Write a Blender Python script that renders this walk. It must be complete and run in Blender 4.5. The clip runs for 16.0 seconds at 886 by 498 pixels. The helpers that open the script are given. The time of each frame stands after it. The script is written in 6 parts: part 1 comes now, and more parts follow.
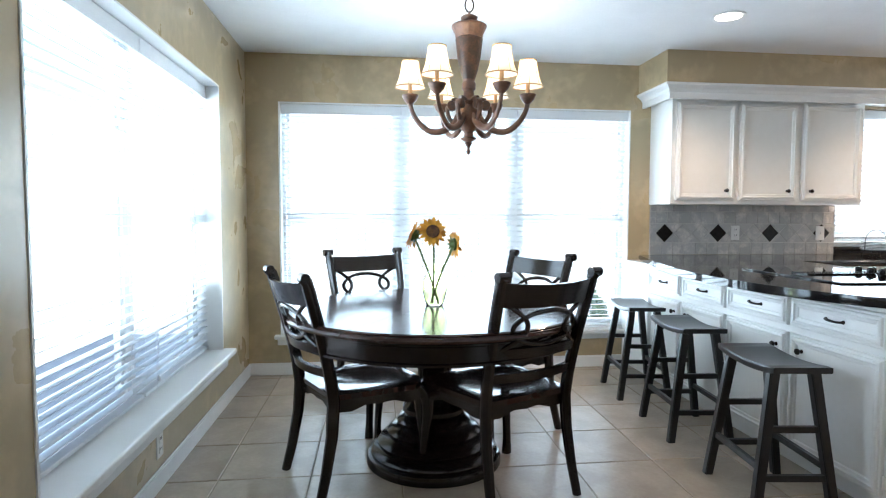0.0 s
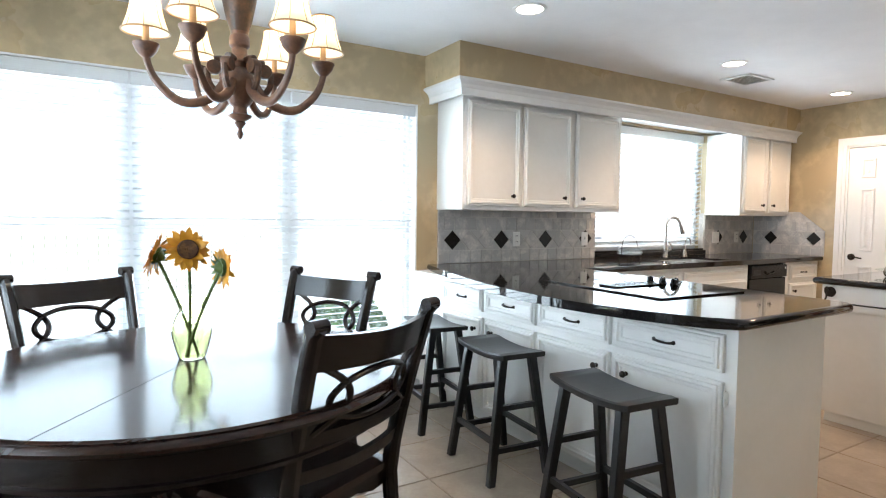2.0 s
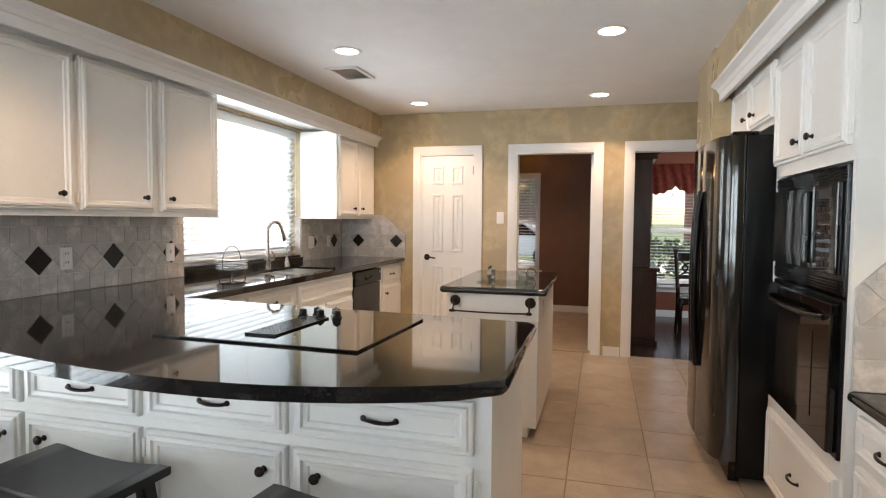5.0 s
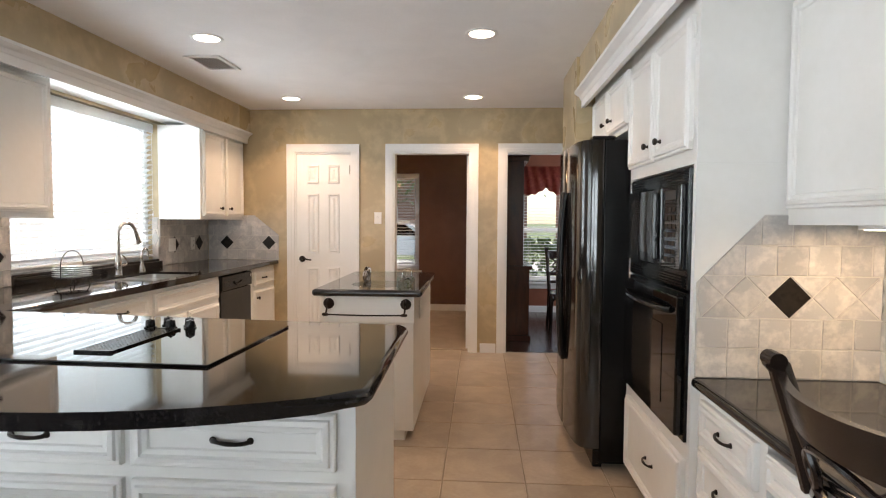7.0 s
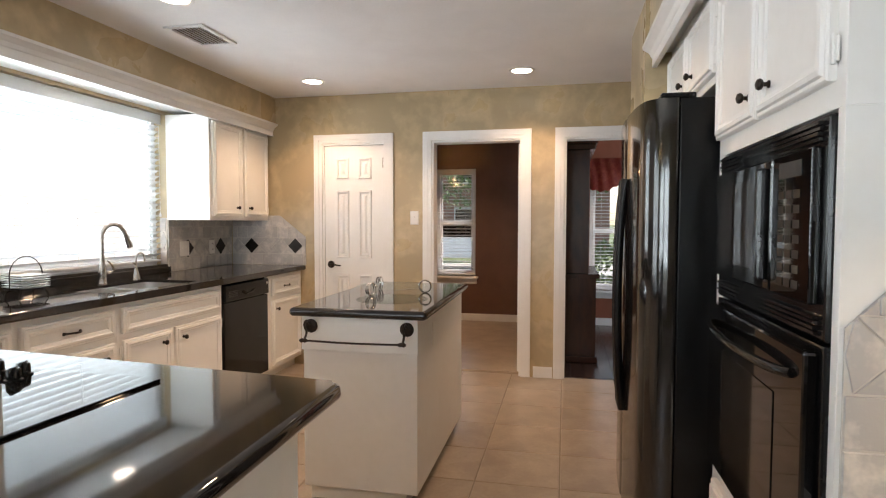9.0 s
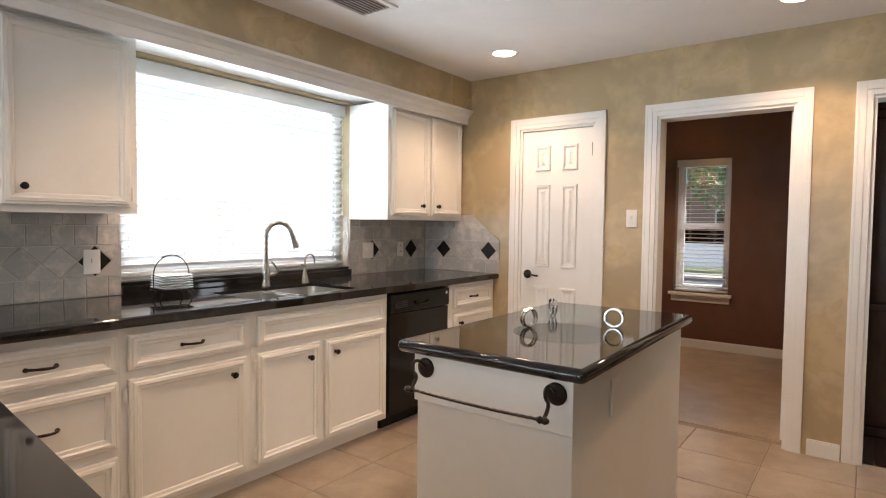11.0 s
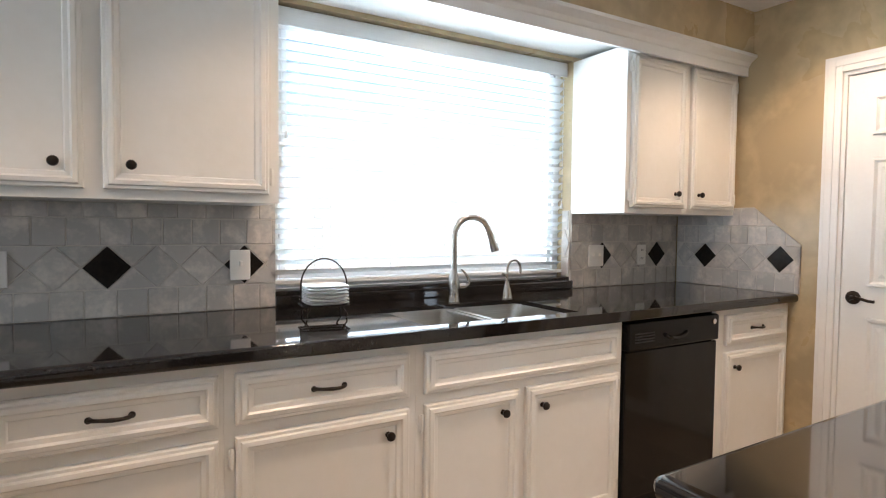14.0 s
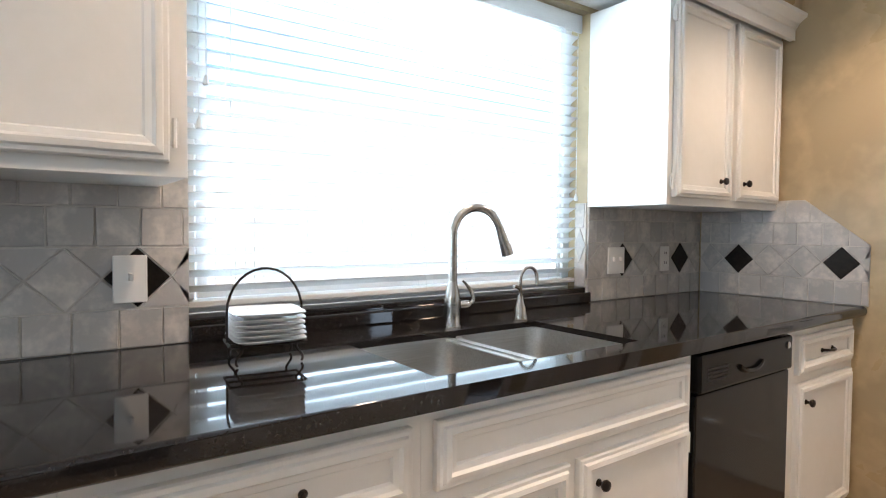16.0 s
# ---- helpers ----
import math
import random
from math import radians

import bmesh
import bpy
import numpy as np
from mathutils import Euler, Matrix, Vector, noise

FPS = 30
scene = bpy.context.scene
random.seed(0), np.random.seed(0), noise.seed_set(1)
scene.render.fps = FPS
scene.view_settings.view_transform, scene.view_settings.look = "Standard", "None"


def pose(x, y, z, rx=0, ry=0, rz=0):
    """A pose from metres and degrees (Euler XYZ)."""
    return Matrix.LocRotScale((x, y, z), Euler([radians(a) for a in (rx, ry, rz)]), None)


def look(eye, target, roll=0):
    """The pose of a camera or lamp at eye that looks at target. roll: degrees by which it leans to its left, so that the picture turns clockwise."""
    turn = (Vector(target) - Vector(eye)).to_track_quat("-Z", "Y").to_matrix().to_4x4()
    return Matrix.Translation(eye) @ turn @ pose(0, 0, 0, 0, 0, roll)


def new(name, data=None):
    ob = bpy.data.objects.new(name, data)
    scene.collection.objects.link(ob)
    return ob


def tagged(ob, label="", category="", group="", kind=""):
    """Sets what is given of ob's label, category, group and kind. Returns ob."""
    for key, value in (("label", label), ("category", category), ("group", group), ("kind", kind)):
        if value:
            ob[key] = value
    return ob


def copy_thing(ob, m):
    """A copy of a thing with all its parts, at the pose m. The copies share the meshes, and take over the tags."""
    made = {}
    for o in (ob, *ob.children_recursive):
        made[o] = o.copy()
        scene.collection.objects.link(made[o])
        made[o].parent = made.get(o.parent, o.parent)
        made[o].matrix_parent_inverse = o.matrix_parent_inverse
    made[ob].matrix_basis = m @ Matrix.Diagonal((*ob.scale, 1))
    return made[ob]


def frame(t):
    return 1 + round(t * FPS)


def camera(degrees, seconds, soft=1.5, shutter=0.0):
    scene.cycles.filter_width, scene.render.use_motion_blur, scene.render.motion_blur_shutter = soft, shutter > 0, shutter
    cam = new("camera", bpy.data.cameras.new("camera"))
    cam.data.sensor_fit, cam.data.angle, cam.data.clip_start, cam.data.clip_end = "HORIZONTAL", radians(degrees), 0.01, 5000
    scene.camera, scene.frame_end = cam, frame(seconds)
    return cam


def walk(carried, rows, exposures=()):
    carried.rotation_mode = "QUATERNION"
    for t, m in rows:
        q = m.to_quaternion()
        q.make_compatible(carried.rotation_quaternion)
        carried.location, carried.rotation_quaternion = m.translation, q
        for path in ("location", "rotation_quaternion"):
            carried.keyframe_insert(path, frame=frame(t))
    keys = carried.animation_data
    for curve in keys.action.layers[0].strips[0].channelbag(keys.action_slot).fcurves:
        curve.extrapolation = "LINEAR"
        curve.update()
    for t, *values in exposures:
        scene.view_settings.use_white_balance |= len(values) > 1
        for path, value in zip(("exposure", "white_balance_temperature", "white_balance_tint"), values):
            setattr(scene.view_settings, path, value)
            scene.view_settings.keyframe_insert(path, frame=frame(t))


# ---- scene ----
cam = camera(75.5, 16.0, soft=1.15)
EXPO = [(0.0, 1.48, 5950, 11), (2.0, 1.46, 6350, 13), (5.0, 1.18, 7050, 17), (9.0, 1.16, 7050, 18), (12.5, 1.18, 6650, 16), (16.0, 1.25, 6050, 12)]
PATH = [
    (0, (0.984, 0.915, 1.232), (1.213, 2.899, 1.119), 0.2),
    (0.5, (0.966, 1.103, 1.236), (1.203, 3.086, 1.131), 0.3),
    (1, (0.968, 1.317, 1.258), (1.359, 3.275, 1.145), 0.4),
    (1.5, (0.969, 1.52, 1.251), (1.66, 3.394, 1.149), 0.4),
    (2, (0.995, 1.685, 1.276), (2.034, 3.39, 1.166), 0.7),
    (2.5, (1.085, 1.837, 1.271), (2.382, 3.357, 1.176), 0.6),
    (3, (1.18, 1.974, 1.287), (2.675, 3.298, 1.19), 0.6),
    (3.5, (1.259, 2.149, 1.295), (2.932, 3.241, 1.198), 0.6),
    (4, (1.407, 2.349, 1.314), (3.192, 3.246, 1.214), 0.5),
    (4.5, (1.517, 2.499, 1.313), (3.376, 3.23, 1.217), 0.4),
    (5, (1.541, 2.625, 1.329), (3.467, 3.156, 1.229), 0.5),
    (7.5, (1.694, 2.546, 1.33), (3.688, 2.666, 1.235), 0.3),
    (8, (1.931, 2.437, 1.335), (3.923, 2.581, 1.241), 0.1),
    (8.5, (2.204, 2.39, 1.328), (4.189, 2.613, 1.236), 0.2),
    (9, (2.507, 2.334, 1.318), (4.462, 2.749, 1.226), 0.1),
    (9.5, (2.78, 2.3, 1.309), (4.67, 2.947, 1.221), 0.5),
    (12, (3.868, 2.402, 1.306), (5.213, 3.88, 1.215), 0.5),
    (12.5, (3.98, 2.449, 1.295), (5.167, 4.056, 1.205), 0.5),
    (13, (4.075, 2.563, 1.258), (5.136, 4.256, 1.184), 0.3),
    (13.5, (4.157, 2.804, 1.263), (5.181, 4.52, 1.186), 0.4),
    (14, (4.287, 3.053, 1.269), (5.303, 4.773, 1.183), 0.6),
    (14.5, (4.387, 3.249, 1.261), (5.397, 4.974, 1.182), 0.5),
    (15, (4.448, 3.457, 1.226), (5.464, 5.179, 1.173), 0.1),
    (15.5, (4.5, 3.668, 1.224), (5.561, 5.363, 1.164), 0.5),
    (16, (4.536, 3.778, 1.231), (5.712, 5.395, 1.164), 0.5),
]
walk(cam, [(t, look(eye, target, roll)) for t, eye, target, roll in PATH], EXPO)

# ---- world and lights ----
world = bpy.data.worlds.new("World")
scene.world = world
world.use_nodes = True
wn = world.node_tree.nodes
sky = wn.new("ShaderNodeTexSky")
sky.sky_type, sky.sun_disc = "NISHITA", False
sky.sun_elevation, sky.sun_rotation = radians(52), radians(140)
wn["Background"].inputs["Strength"].default_value = 0.15
world.node_tree.links.new(sky.outputs[0], wn["Background"].inputs["Color"])


def lamp(name, kind, m, energy, color=(1, 1, 1), **kw):
    data = bpy.data.lights.new(name, kind)
    data.energy, data.color = energy, color
    if "size" in kw:
        data.shape, data.size, data.size_y = "RECTANGLE", kw["size"], kw.get("size_y", kw["size"])
    if "radius" in kw:
        data.shadow_soft_size = kw["radius"]
    if kind == "SPOT":
        data.spot_size, data.spot_blend = radians(kw.get("cone", 120)), 0.6
    if kind == "SUN":
        data.angle = radians(0.5)
    ob = new(name, data)
    ob.matrix_world = m
    return ob


SUNDIR = Vector((math.sin(radians(140)) * math.cos(radians(52)), math.cos(radians(140)) * math.cos(radians(52)), math.sin(radians(52))))
lamp("sun", "SUN", look(SUNDIR * 30, (0, 0, 0)), 4.5, (1.0, 0.96, 0.9))
DAY = (0.76, 0.89, 1.0)
lamp("sky_light_north_window", "AREA", look((1.64, 5.60, 1.205), (1.64, 3.0, 1.205)), 66, DAY, size=2.8, size_y=1.79)
lamp("sky_light_west_window", "AREA", look((-0.25, 3.67, 1.42), (2.0, 3.67, 1.42)), 50, DAY, size=2.03, size_y=1.26)
lamp("sky_light_sink_window", "AREA", look((5.69, 5.60, 1.565), (5.69, 3.0, 1.565)), 30, DAY, size=1.61, size_y=1.20)
WARM = (1.0, 0.70, 0.46)
CANS = [(5.13, 4.295), (5.125, 2.59), (6.88, 2.66), (6.88, 4.345), (3.12, 4.26), (5.69, 5.14)]
for cx, cy in CANS:
    cz = 2.43 if cy < 5 else 2.175
    lamp("can_light", "SPOT", pose(cx, cy, cz - 0.012), 20 if cy < 5 else 10, WARM, radius=0.05, cone=130)
lamp("hall_pendant_light", "POINT", pose(8.9, 4.05, 1.95), 17, WARM, radius=0.06)
# added fill lamp that brightens the dining room from its unseen south side
lamp("sky_light_dining_window", "AREA", look((8.9, 0.13, 1.4), (8.9, 2.0, 1.3)), 16, DAY, size=1.6, size_y=1.4)
lamp("under_cabinet_light", "AREA", pose(3.3, 1.34, 1.308), 1.9, (1.0, 0.70, 0.36), size=0.5, size_y=0.03)

# ---- materials ----
def mat(name, base, rough=0.5, metal=0.0, second=None, scale=4.0, fine=60.0, bump=0.0, bumpscale=120.0, amount=0.5,
        jitter=0.0, spec=0.5, coat=0.0, emit=None, strength=0.0, trans=0.0, roughvar=0.0, stretch=None):
    m = bpy.data.materials.new(name)
    m.use_nodes = True
    nt = m.node_tree
    n, l = nt.nodes, nt.links
    b = n["Principled BSDF"]
    b.inputs["Roughness"].default_value, b.inputs["Metallic"].default_value = rough, metal
    b.inputs["Specular IOR Level"].default_value = spec
    b.inputs["Coat Weight"].default_value, b.inputs["Coat Roughness"].default_value = coat, 0.08
    b.inputs["Transmission Weight"].default_value = trans
    b.inputs["Base Color"].default_value = (*base, 1)
    if emit:
        b.inputs["Emission Color"].default_value, b.inputs["Emission Strength"].default_value = (*emit, 1), strength
    tc = n.new("ShaderNodeTexCoord")
    src = tc.outputs["Object"]
    if stretch:
        mp = n.new("ShaderNodeMapping")
        mp.inputs["Scale"].default_value = stretch
        l.new(src, mp.inputs[0])
        src = mp.outputs[0]
    if second:
        a = n.new("ShaderNodeTexNoise")
        a.inputs["Scale"].default_value, a.inputs["Detail"].default_value = scale, 6
        a.inputs["Distortion"].default_value = 0.6
        f = n.new("ShaderNodeTexNoise")
        f.inputs["Scale"].default_value, f.inputs["Detail"].default_value = fine, 3
        add = n.new("ShaderNodeMath")
        add.operation = "MULTIPLY_ADD"
        add.inputs[1].default_value = 0.35
        l.new(src, a.inputs["Vector"]), l.new(src, f.inputs["Vector"])
        l.new(f.outputs["Fac"], add.inputs[0]), l.new(a.outputs["Fac"], add.inputs[2])
        r = n.new("ShaderNodeMapRange")
        r.inputs["From Min"].default_value, r.inputs["From Max"].default_value = 0.48, 0.87
        r.inputs["To Max"].default_value = amount * 2
        l.new(add.outputs[0], r.inputs["Value"])
        mix = n.new("ShaderNodeMix")
        mix.data_type = "RGBA"
        mix.inputs["A"].default_value, mix.inputs["B"].default_value = (*base, 1), (*second, 1)
        l.new(r.outputs[0], mix.inputs["Factor"])
        out = mix.outputs["Result"]
        if jitter:
            info = n.new("ShaderNodeObjectInfo")
            hs = n.new("ShaderNodeHueSaturation")
            mr = n.new("ShaderNodeMapRange")
            mr.inputs["To Min"].default_value, mr.inputs["To Max"].default_value = 1 - jitter, 1 + jitter
            l.new(info.outputs["Random"], mr.inputs["Value"]), l.new(mr.outputs[0], hs.inputs["Value"])
            l.new(out, hs.inputs["Color"])
            out = hs.outputs[0]
        l.new(out, b.inputs["Base Color"])
        if roughvar:
            rr = n.new("ShaderNodeMapRange")
            rr.inputs["To Min"].default_value, rr.inputs["To Max"].default_value = rough - roughvar, rough + roughvar
            l.new(a.outputs["Fac"], rr.inputs["Value"]), l.new(rr.outputs[0], b.inputs["Roughness"])
    if bump:
        bn = n.new("ShaderNodeTexNoise")
        bn.inputs["Scale"].default_value, bn.inputs["Detail"].default_value = bumpscale, 4
        bp = n.new("ShaderNodeBump")
        bp.inputs["Strength"].default_value, bp.inputs["Distance"].default_value = bump, 0.004
        l.new(src, bn.inputs["Vector"]), l.new(bn.outputs["Fac"], bp.inputs["Height"])
        l.new(bp.outputs[0], b.inputs["Normal"])
    return m


WALL = mat("faux_plaster", (0.545, 0.425, 0.252), 0.30, second=(0.40, 0.318, 0.192), scale=2.6, fine=14, bump=0.12, bumpscale=16, amount=0.8, roughvar=0.12)
BROWN = mat("brown_wall_paint", (0.14, 0.065, 0.04), 0.6, second=(0.11, 0.05, 0.03), bump=0.1)
CEIL = mat("ceiling_paint", (0.84, 0.84, 0.84), 0.85, second=(0.80, 0.80, 0.80), bump=0.35, bumpscale=70)
WHITE = mat("white_cabinet_paint", (0.80, 0.79, 0.76), 0.32, second=(0.74, 0.73, 0.69), scale=3, fine=30, bump=0.05, bumpscale=60, amount=0.4)
TRIM = mat("white_trim_paint", (0.80, 0.80, 0.79), 0.35, second=(0.76, 0.76, 0.74), bump=0.04, bumpscale=50)
VINYL = mat("white_window_frame", (0.8, 0.8, 0.8), 0.4, second=(0.77, 0.77, 0.77))
GRANITE = mat("black_brown_granite", (0.0065, 0.0065, 0.007), 0.05, second=(0.026, 0.022, 0.021), scale=150, fine=420, amount=0.35, spec=0.55)
TILE = mat("floor_tile", (0.41, 0.335, 0.255), 0.30, second=(0.32, 0.255, 0.19), scale=5, fine=45, bump=0.12, bumpscale=25, amount=0.6, jitter=0.07, roughvar=0.06)
GROUT = mat("tile_grout", (0.30, 0.25, 0.19), 0.9, second=(0.24, 0.2, 0.15), bump=0.3)
SPLASH = mat("tumbled_marble_tile", (0.63, 0.59, 0.54), 0.42, second=(0.43, 0.415, 0.40), scale=9, fine=60, bump=0.25, bumpscale=45, amount=0.85, jitter=0.10)
SGROUT = mat("pale_grout", (0.60, 0.57, 0.52), 0.9, second=(0.52, 0.5, 0.46), bump=0.3)
DARKTILE = mat("polished_dark_tile", (0.010, 0.008, 0.007), 0.30, second=(0.020, 0.016, 0.013), scale=40, spec=0.15)
ESPRESSO = mat("espresso_wood", (0.008, 0.006, 0.006), 0.20, second=(0.018, 0.010, 0.008), scale=5, fine=40, stretch=(1, 1, 6), bump=0.05, bumpscale=40, roughvar=0.08)
SEATWOOD = mat("dark_cherry_seat", (0.016, 0.008, 0.007), 0.08, second=(0.040, 0.016, 0.011), scale=4, fine=30, stretch=(6, 1, 1), roughvar=0.05)
TABLETOP = mat("dark_table_top", (0.020, 0.010, 0.008), 0.13, second=(0.042, 0.018, 0.012), scale=4, fine=30, stretch=(1, 7, 1), roughvar=0.04, bump=0.03, bumpscale=30)
STOOLMAT = mat("black_stool_wood", (0.007, 0.007, 0.008), 0.36, second=(0.013, 0.012, 0.012), scale=6, stretch=(5, 1, 1), bump=0.05, bumpscale=40)
BLACKGLOSS = mat("black_appliance_gloss", (0.006, 0.006, 0.006), 0.10, second=(0.009, 0.009, 0.009), bump=0.02, bumpscale=150, spec=0.27)
FRIDGE = mat("black_refrigerator_gloss", (0.012, 0.010, 0.009), 0.08, second=(0.015, 0.013, 0.011), bump=0.01, bumpscale=200, spec=0.8)
BLACKTEX = mat("black_textured_steel", (0.006, 0.006, 0.006), 0.26, second=(0.008, 0.008, 0.008), bump=0.10, bumpscale=350, spec=0.2)
BLACKGLASS = mat("black_glass", (0.004, 0.004, 0.004), 0.03, spec=0.45)
OVENGLASS = mat("oven_window_glass", (0.016, 0.013, 0.011), 0.05, spec=0.45)
BRONZE = mat("oil_rubbed_bronze", (0.018, 0.014, 0.012), 0.38, 0.7, second=(0.035, 0.025, 0.018), scale=40)
STEEL = mat("brushed_steel", (0.62, 0.61, 0.59), 0.33, 1.0, second=(0.50, 0.49, 0.47), stretch=(1, 30, 30), scale=6)
NICKEL = mat("brushed_nickel", (0.50, 0.47, 0.43), 0.24, 1.0, second=(0.44, 0.41, 0.38), scale=30)
CHROME = mat("chrome", (0.75, 0.75, 0.75), 0.07, 1.0)


def thin_glass(gloss):
    m = bpy.data.materials.new("clear_glass")
    m.use_nodes = True
    n, l = m.node_tree.nodes, m.node_tree.links
    t, g, mx = n.new("ShaderNodeBsdfTransparent"), n.new("ShaderNodeBsdfGlossy"), n.new("ShaderNodeMixShader")
    t.inputs[0].default_value = (0.95, 0.98, 0.97, 1)
    g.inputs["Roughness"].default_value = 0.01
    mx.inputs[0].default_value = gloss
    l.new(t.outputs[0], mx.inputs[1]), l.new(g.outputs[0], mx.inputs[2])
    l.new(mx.outputs[0], n["Material Output"].inputs[0])
    return m


GLASS = thin_glass(0.05)
TRAYGLASS = thin_glass(0.12)
VASEGLASS = mat("yellow_green_glass", (0.93, 0.95, 0.66), 0.02, trans=1.0)
PLATE = mat("white_porcelain", (0.8, 0.79, 0.77), 0.15, second=(0.76, 0.75, 0.73))
SWITCH = mat("white_plastic", (0.78, 0.77, 0.74), 0.35)
SLOT = mat("dark_slot", (0.02, 0.02, 0.02), 0.6)
CANGLOW = mat("lamp_lens", (0.9, 0.9, 0.9), 0.5, emit=(1.0, 0.90, 0.72), strength=8)
BULB = mat("lamp_bulb", (0.9, 0.9, 0.9), 0.5, emit=(1.0, 0.86, 0.62), strength=12)
CARVED = mat("carved_bronze_wood", (0.135, 0.058, 0.030), 0.42, second=(0.055, 0.030, 0.020), scale=16, fine=90, bump=0.2, bumpscale=60, amount=0.8)
CARVEDARK = mat("aged_dark_bronze_wood", (0.085, 0.042, 0.027), 0.42, second=(0.16, 0.075, 0.042), scale=22, fine=90, bump=0.2, bumpscale=70, amount=0.6)
CANDLE = mat("candle_sleeve", (0.36, 0.22, 0.11), 0.5, second=(0.28, 0.16, 0.08))
PETAL = mat("sunflower_petal", (0.75, 0.36, 0.02), 0.5, second=(0.62, 0.24, 0.01), scale=30)
SEEDS = mat("sunflower_centre", (0.13, 0.055, 0.012), 0.9, second=(0.05, 0.02, 0.008), scale=60, bump=0.6, bumpscale=200)
STEM = mat("plant_stem", (0.10, 0.16, 0.03), 0.5, second=(0.07, 0.11, 0.02))
LEAFG = mat("green_leaf", (0.06, 0.12, 0.025), 0.5, second=(0.10, 0.17, 0.04), scale=8, jitter=0.2)
DARKWOODFLOOR = mat("dark_wood_floor", (0.030, 0.015, 0.011), 0.22, second=(0.055, 0.027, 0.018), scale=4, stretch=(1, 9, 1), jitter=0.25)
MAHOG = mat("dark_mahogany", (0.030, 0.010, 0.007), 0.25, second=(0.055, 0.018, 0.010), stretch=(4, 4, 1))
REDCLOTH = mat("red_damask", (0.22, 0.014, 0.012), 0.55, second=(0.33, 0.06, 0.03), scale=22, amount=0.5, bump=0.2)
REDWALL = mat("red_brown_wall", (0.24, 0.075, 0.04), 0.6, second=(0.2, 0.06, 0.03))
LAWN = mat("lawn", (0.085, 0.12, 0.045), 0.9, second=(0.12, 0.15, 0.06), scale=3, fine=40, bump=0.5, bumpscale=60)
CONCRETE = mat("concrete_paving", (0.5, 0.48, 0.45), 0.85, second=(0.42, 0.4, 0.37), scale=2, bump=0.2)
FENCE = mat("weathered_fence", (0.55, 0.53, 0.50), 0.85, second=(0.45, 0.43, 0.40), stretch=(1, 1, 0.2), jitter=0.15)
BRICK = mat("red_brick", (0.40, 0.23, 0.18), 0.85, second=(0.32, 0.17, 0.13), scale=8, jitter=0.2)
BARK = mat("bark", (0.10, 0.07, 0.05), 0.9, second=(0.06, 0.04, 0.03), scale=10)
CARPAINT = mat("white_car_paint", (0.75, 0.76, 0.78), 0.2, coat=0.6)
TYRE = mat("tyre_rubber", (0.02, 0.02, 0.02), 0.8)
ROOF = mat("roof_shingle", (0.14, 0.12, 0.11), 0.9, second=(0.09, 0.08, 0.07), scale=20)


def shade_mat():
    m = bpy.data.materials.new("pleated_lamp_shade")
    m.use_nodes = True
    n, l = m.node_tree.nodes, m.node_tree.links
    d, t, mx = n.new("ShaderNodeBsdfDiffuse"), n.new("ShaderNodeBsdfTranslucent"), n.new("ShaderNodeMixShader")
    d.inputs[0].default_value, t.inputs[0].default_value = (0.82, 0.78, 0.68, 1), (0.95, 0.88, 0.72, 1)
    mx.inputs[0].default_value = 0.6
    l.new(d.outputs[0], mx.inputs[1]), l.new(t.outputs[0], mx.inputs[2])
    l.new(mx.outputs[0], n["Material Output"].inputs[0])
    return m


SHADE = shade_mat()


def slat_mat():
    m = mat("white_blind_slat", (0.74, 0.75, 0.75), 0.45, second=(0.70, 0.71, 0.71), stretch=(3, 40, 40))
    n, l = m.node_tree.nodes, m.node_tree.links
    t, mx = n.new("ShaderNodeBsdfTranslucent"), n.new("ShaderNodeMixShader")
    t.inputs[0].default_value = (0.80, 0.83, 0.84, 1)
    mx.inputs[0].default_value = 0.10
    l.new(n["Principled BSDF"].outputs[0], mx.inputs[1]), l.new(t.outputs[0], mx.inputs[2])
    l.new(mx.outputs[0], n["Material Output"].inputs[0])
    return m


SLAT = slat_mat()

# ---- mesh helpers ----
def obj(name, bm, material, parent=None, m=None, smooth=False):
    bmesh.ops.recalc_face_normals(bm, faces=bm.faces)
    me = bpy.data.meshes.new(name)
    bm.to_mesh(me)
    bm.free()
    return put(name, me, material, parent, m, smooth)


def put(name, me, material=None, parent=None, m=None, smooth=False):
    if material and not me.materials:
        me.materials.append(material)
    if smooth:
        me.polygons.foreach_set("use_smooth", [True] * len(me.polygons))
        me.set_sharp_from_angle(angle=radians(40))
        for p in me.polygons:
            if abs(p.normal.z) > 0.9999:
                p.use_smooth = False
    ob = new(name, me)
    if parent:
        ob.parent = parent
    if m is not None:
        ob.matrix_basis = m
    return ob


def box(bm, x0, x1, y0, y1, z0, z1, bevel=0.0, seg=2, m=None):
    v = [bm.verts.new((x, y, z)) for x in (x0, x1) for y in (y0, y1) for z in (z0, z1)]
    for q in ((0, 1, 3, 2), (4, 6, 7, 5), (0, 4, 5, 1), (2, 3, 7, 6), (0, 2, 6, 4), (1, 5, 7, 3)):
        bm.faces.new([v[i] for i in q])
    if bevel:
        es = list({e for a in v for e in a.link_edges})
        r = bmesh.ops.bevel(bm, geom=es, offset=bevel, segments=seg, affect="EDGES", profile=0.5)
        v = list({a for f in r["faces"] for a in f.verts} | {a for a in v if a.is_valid})
    if m is not None:
        bmesh.ops.transform(bm, matrix=m, verts=[a for a in v if a.is_valid])
    return v


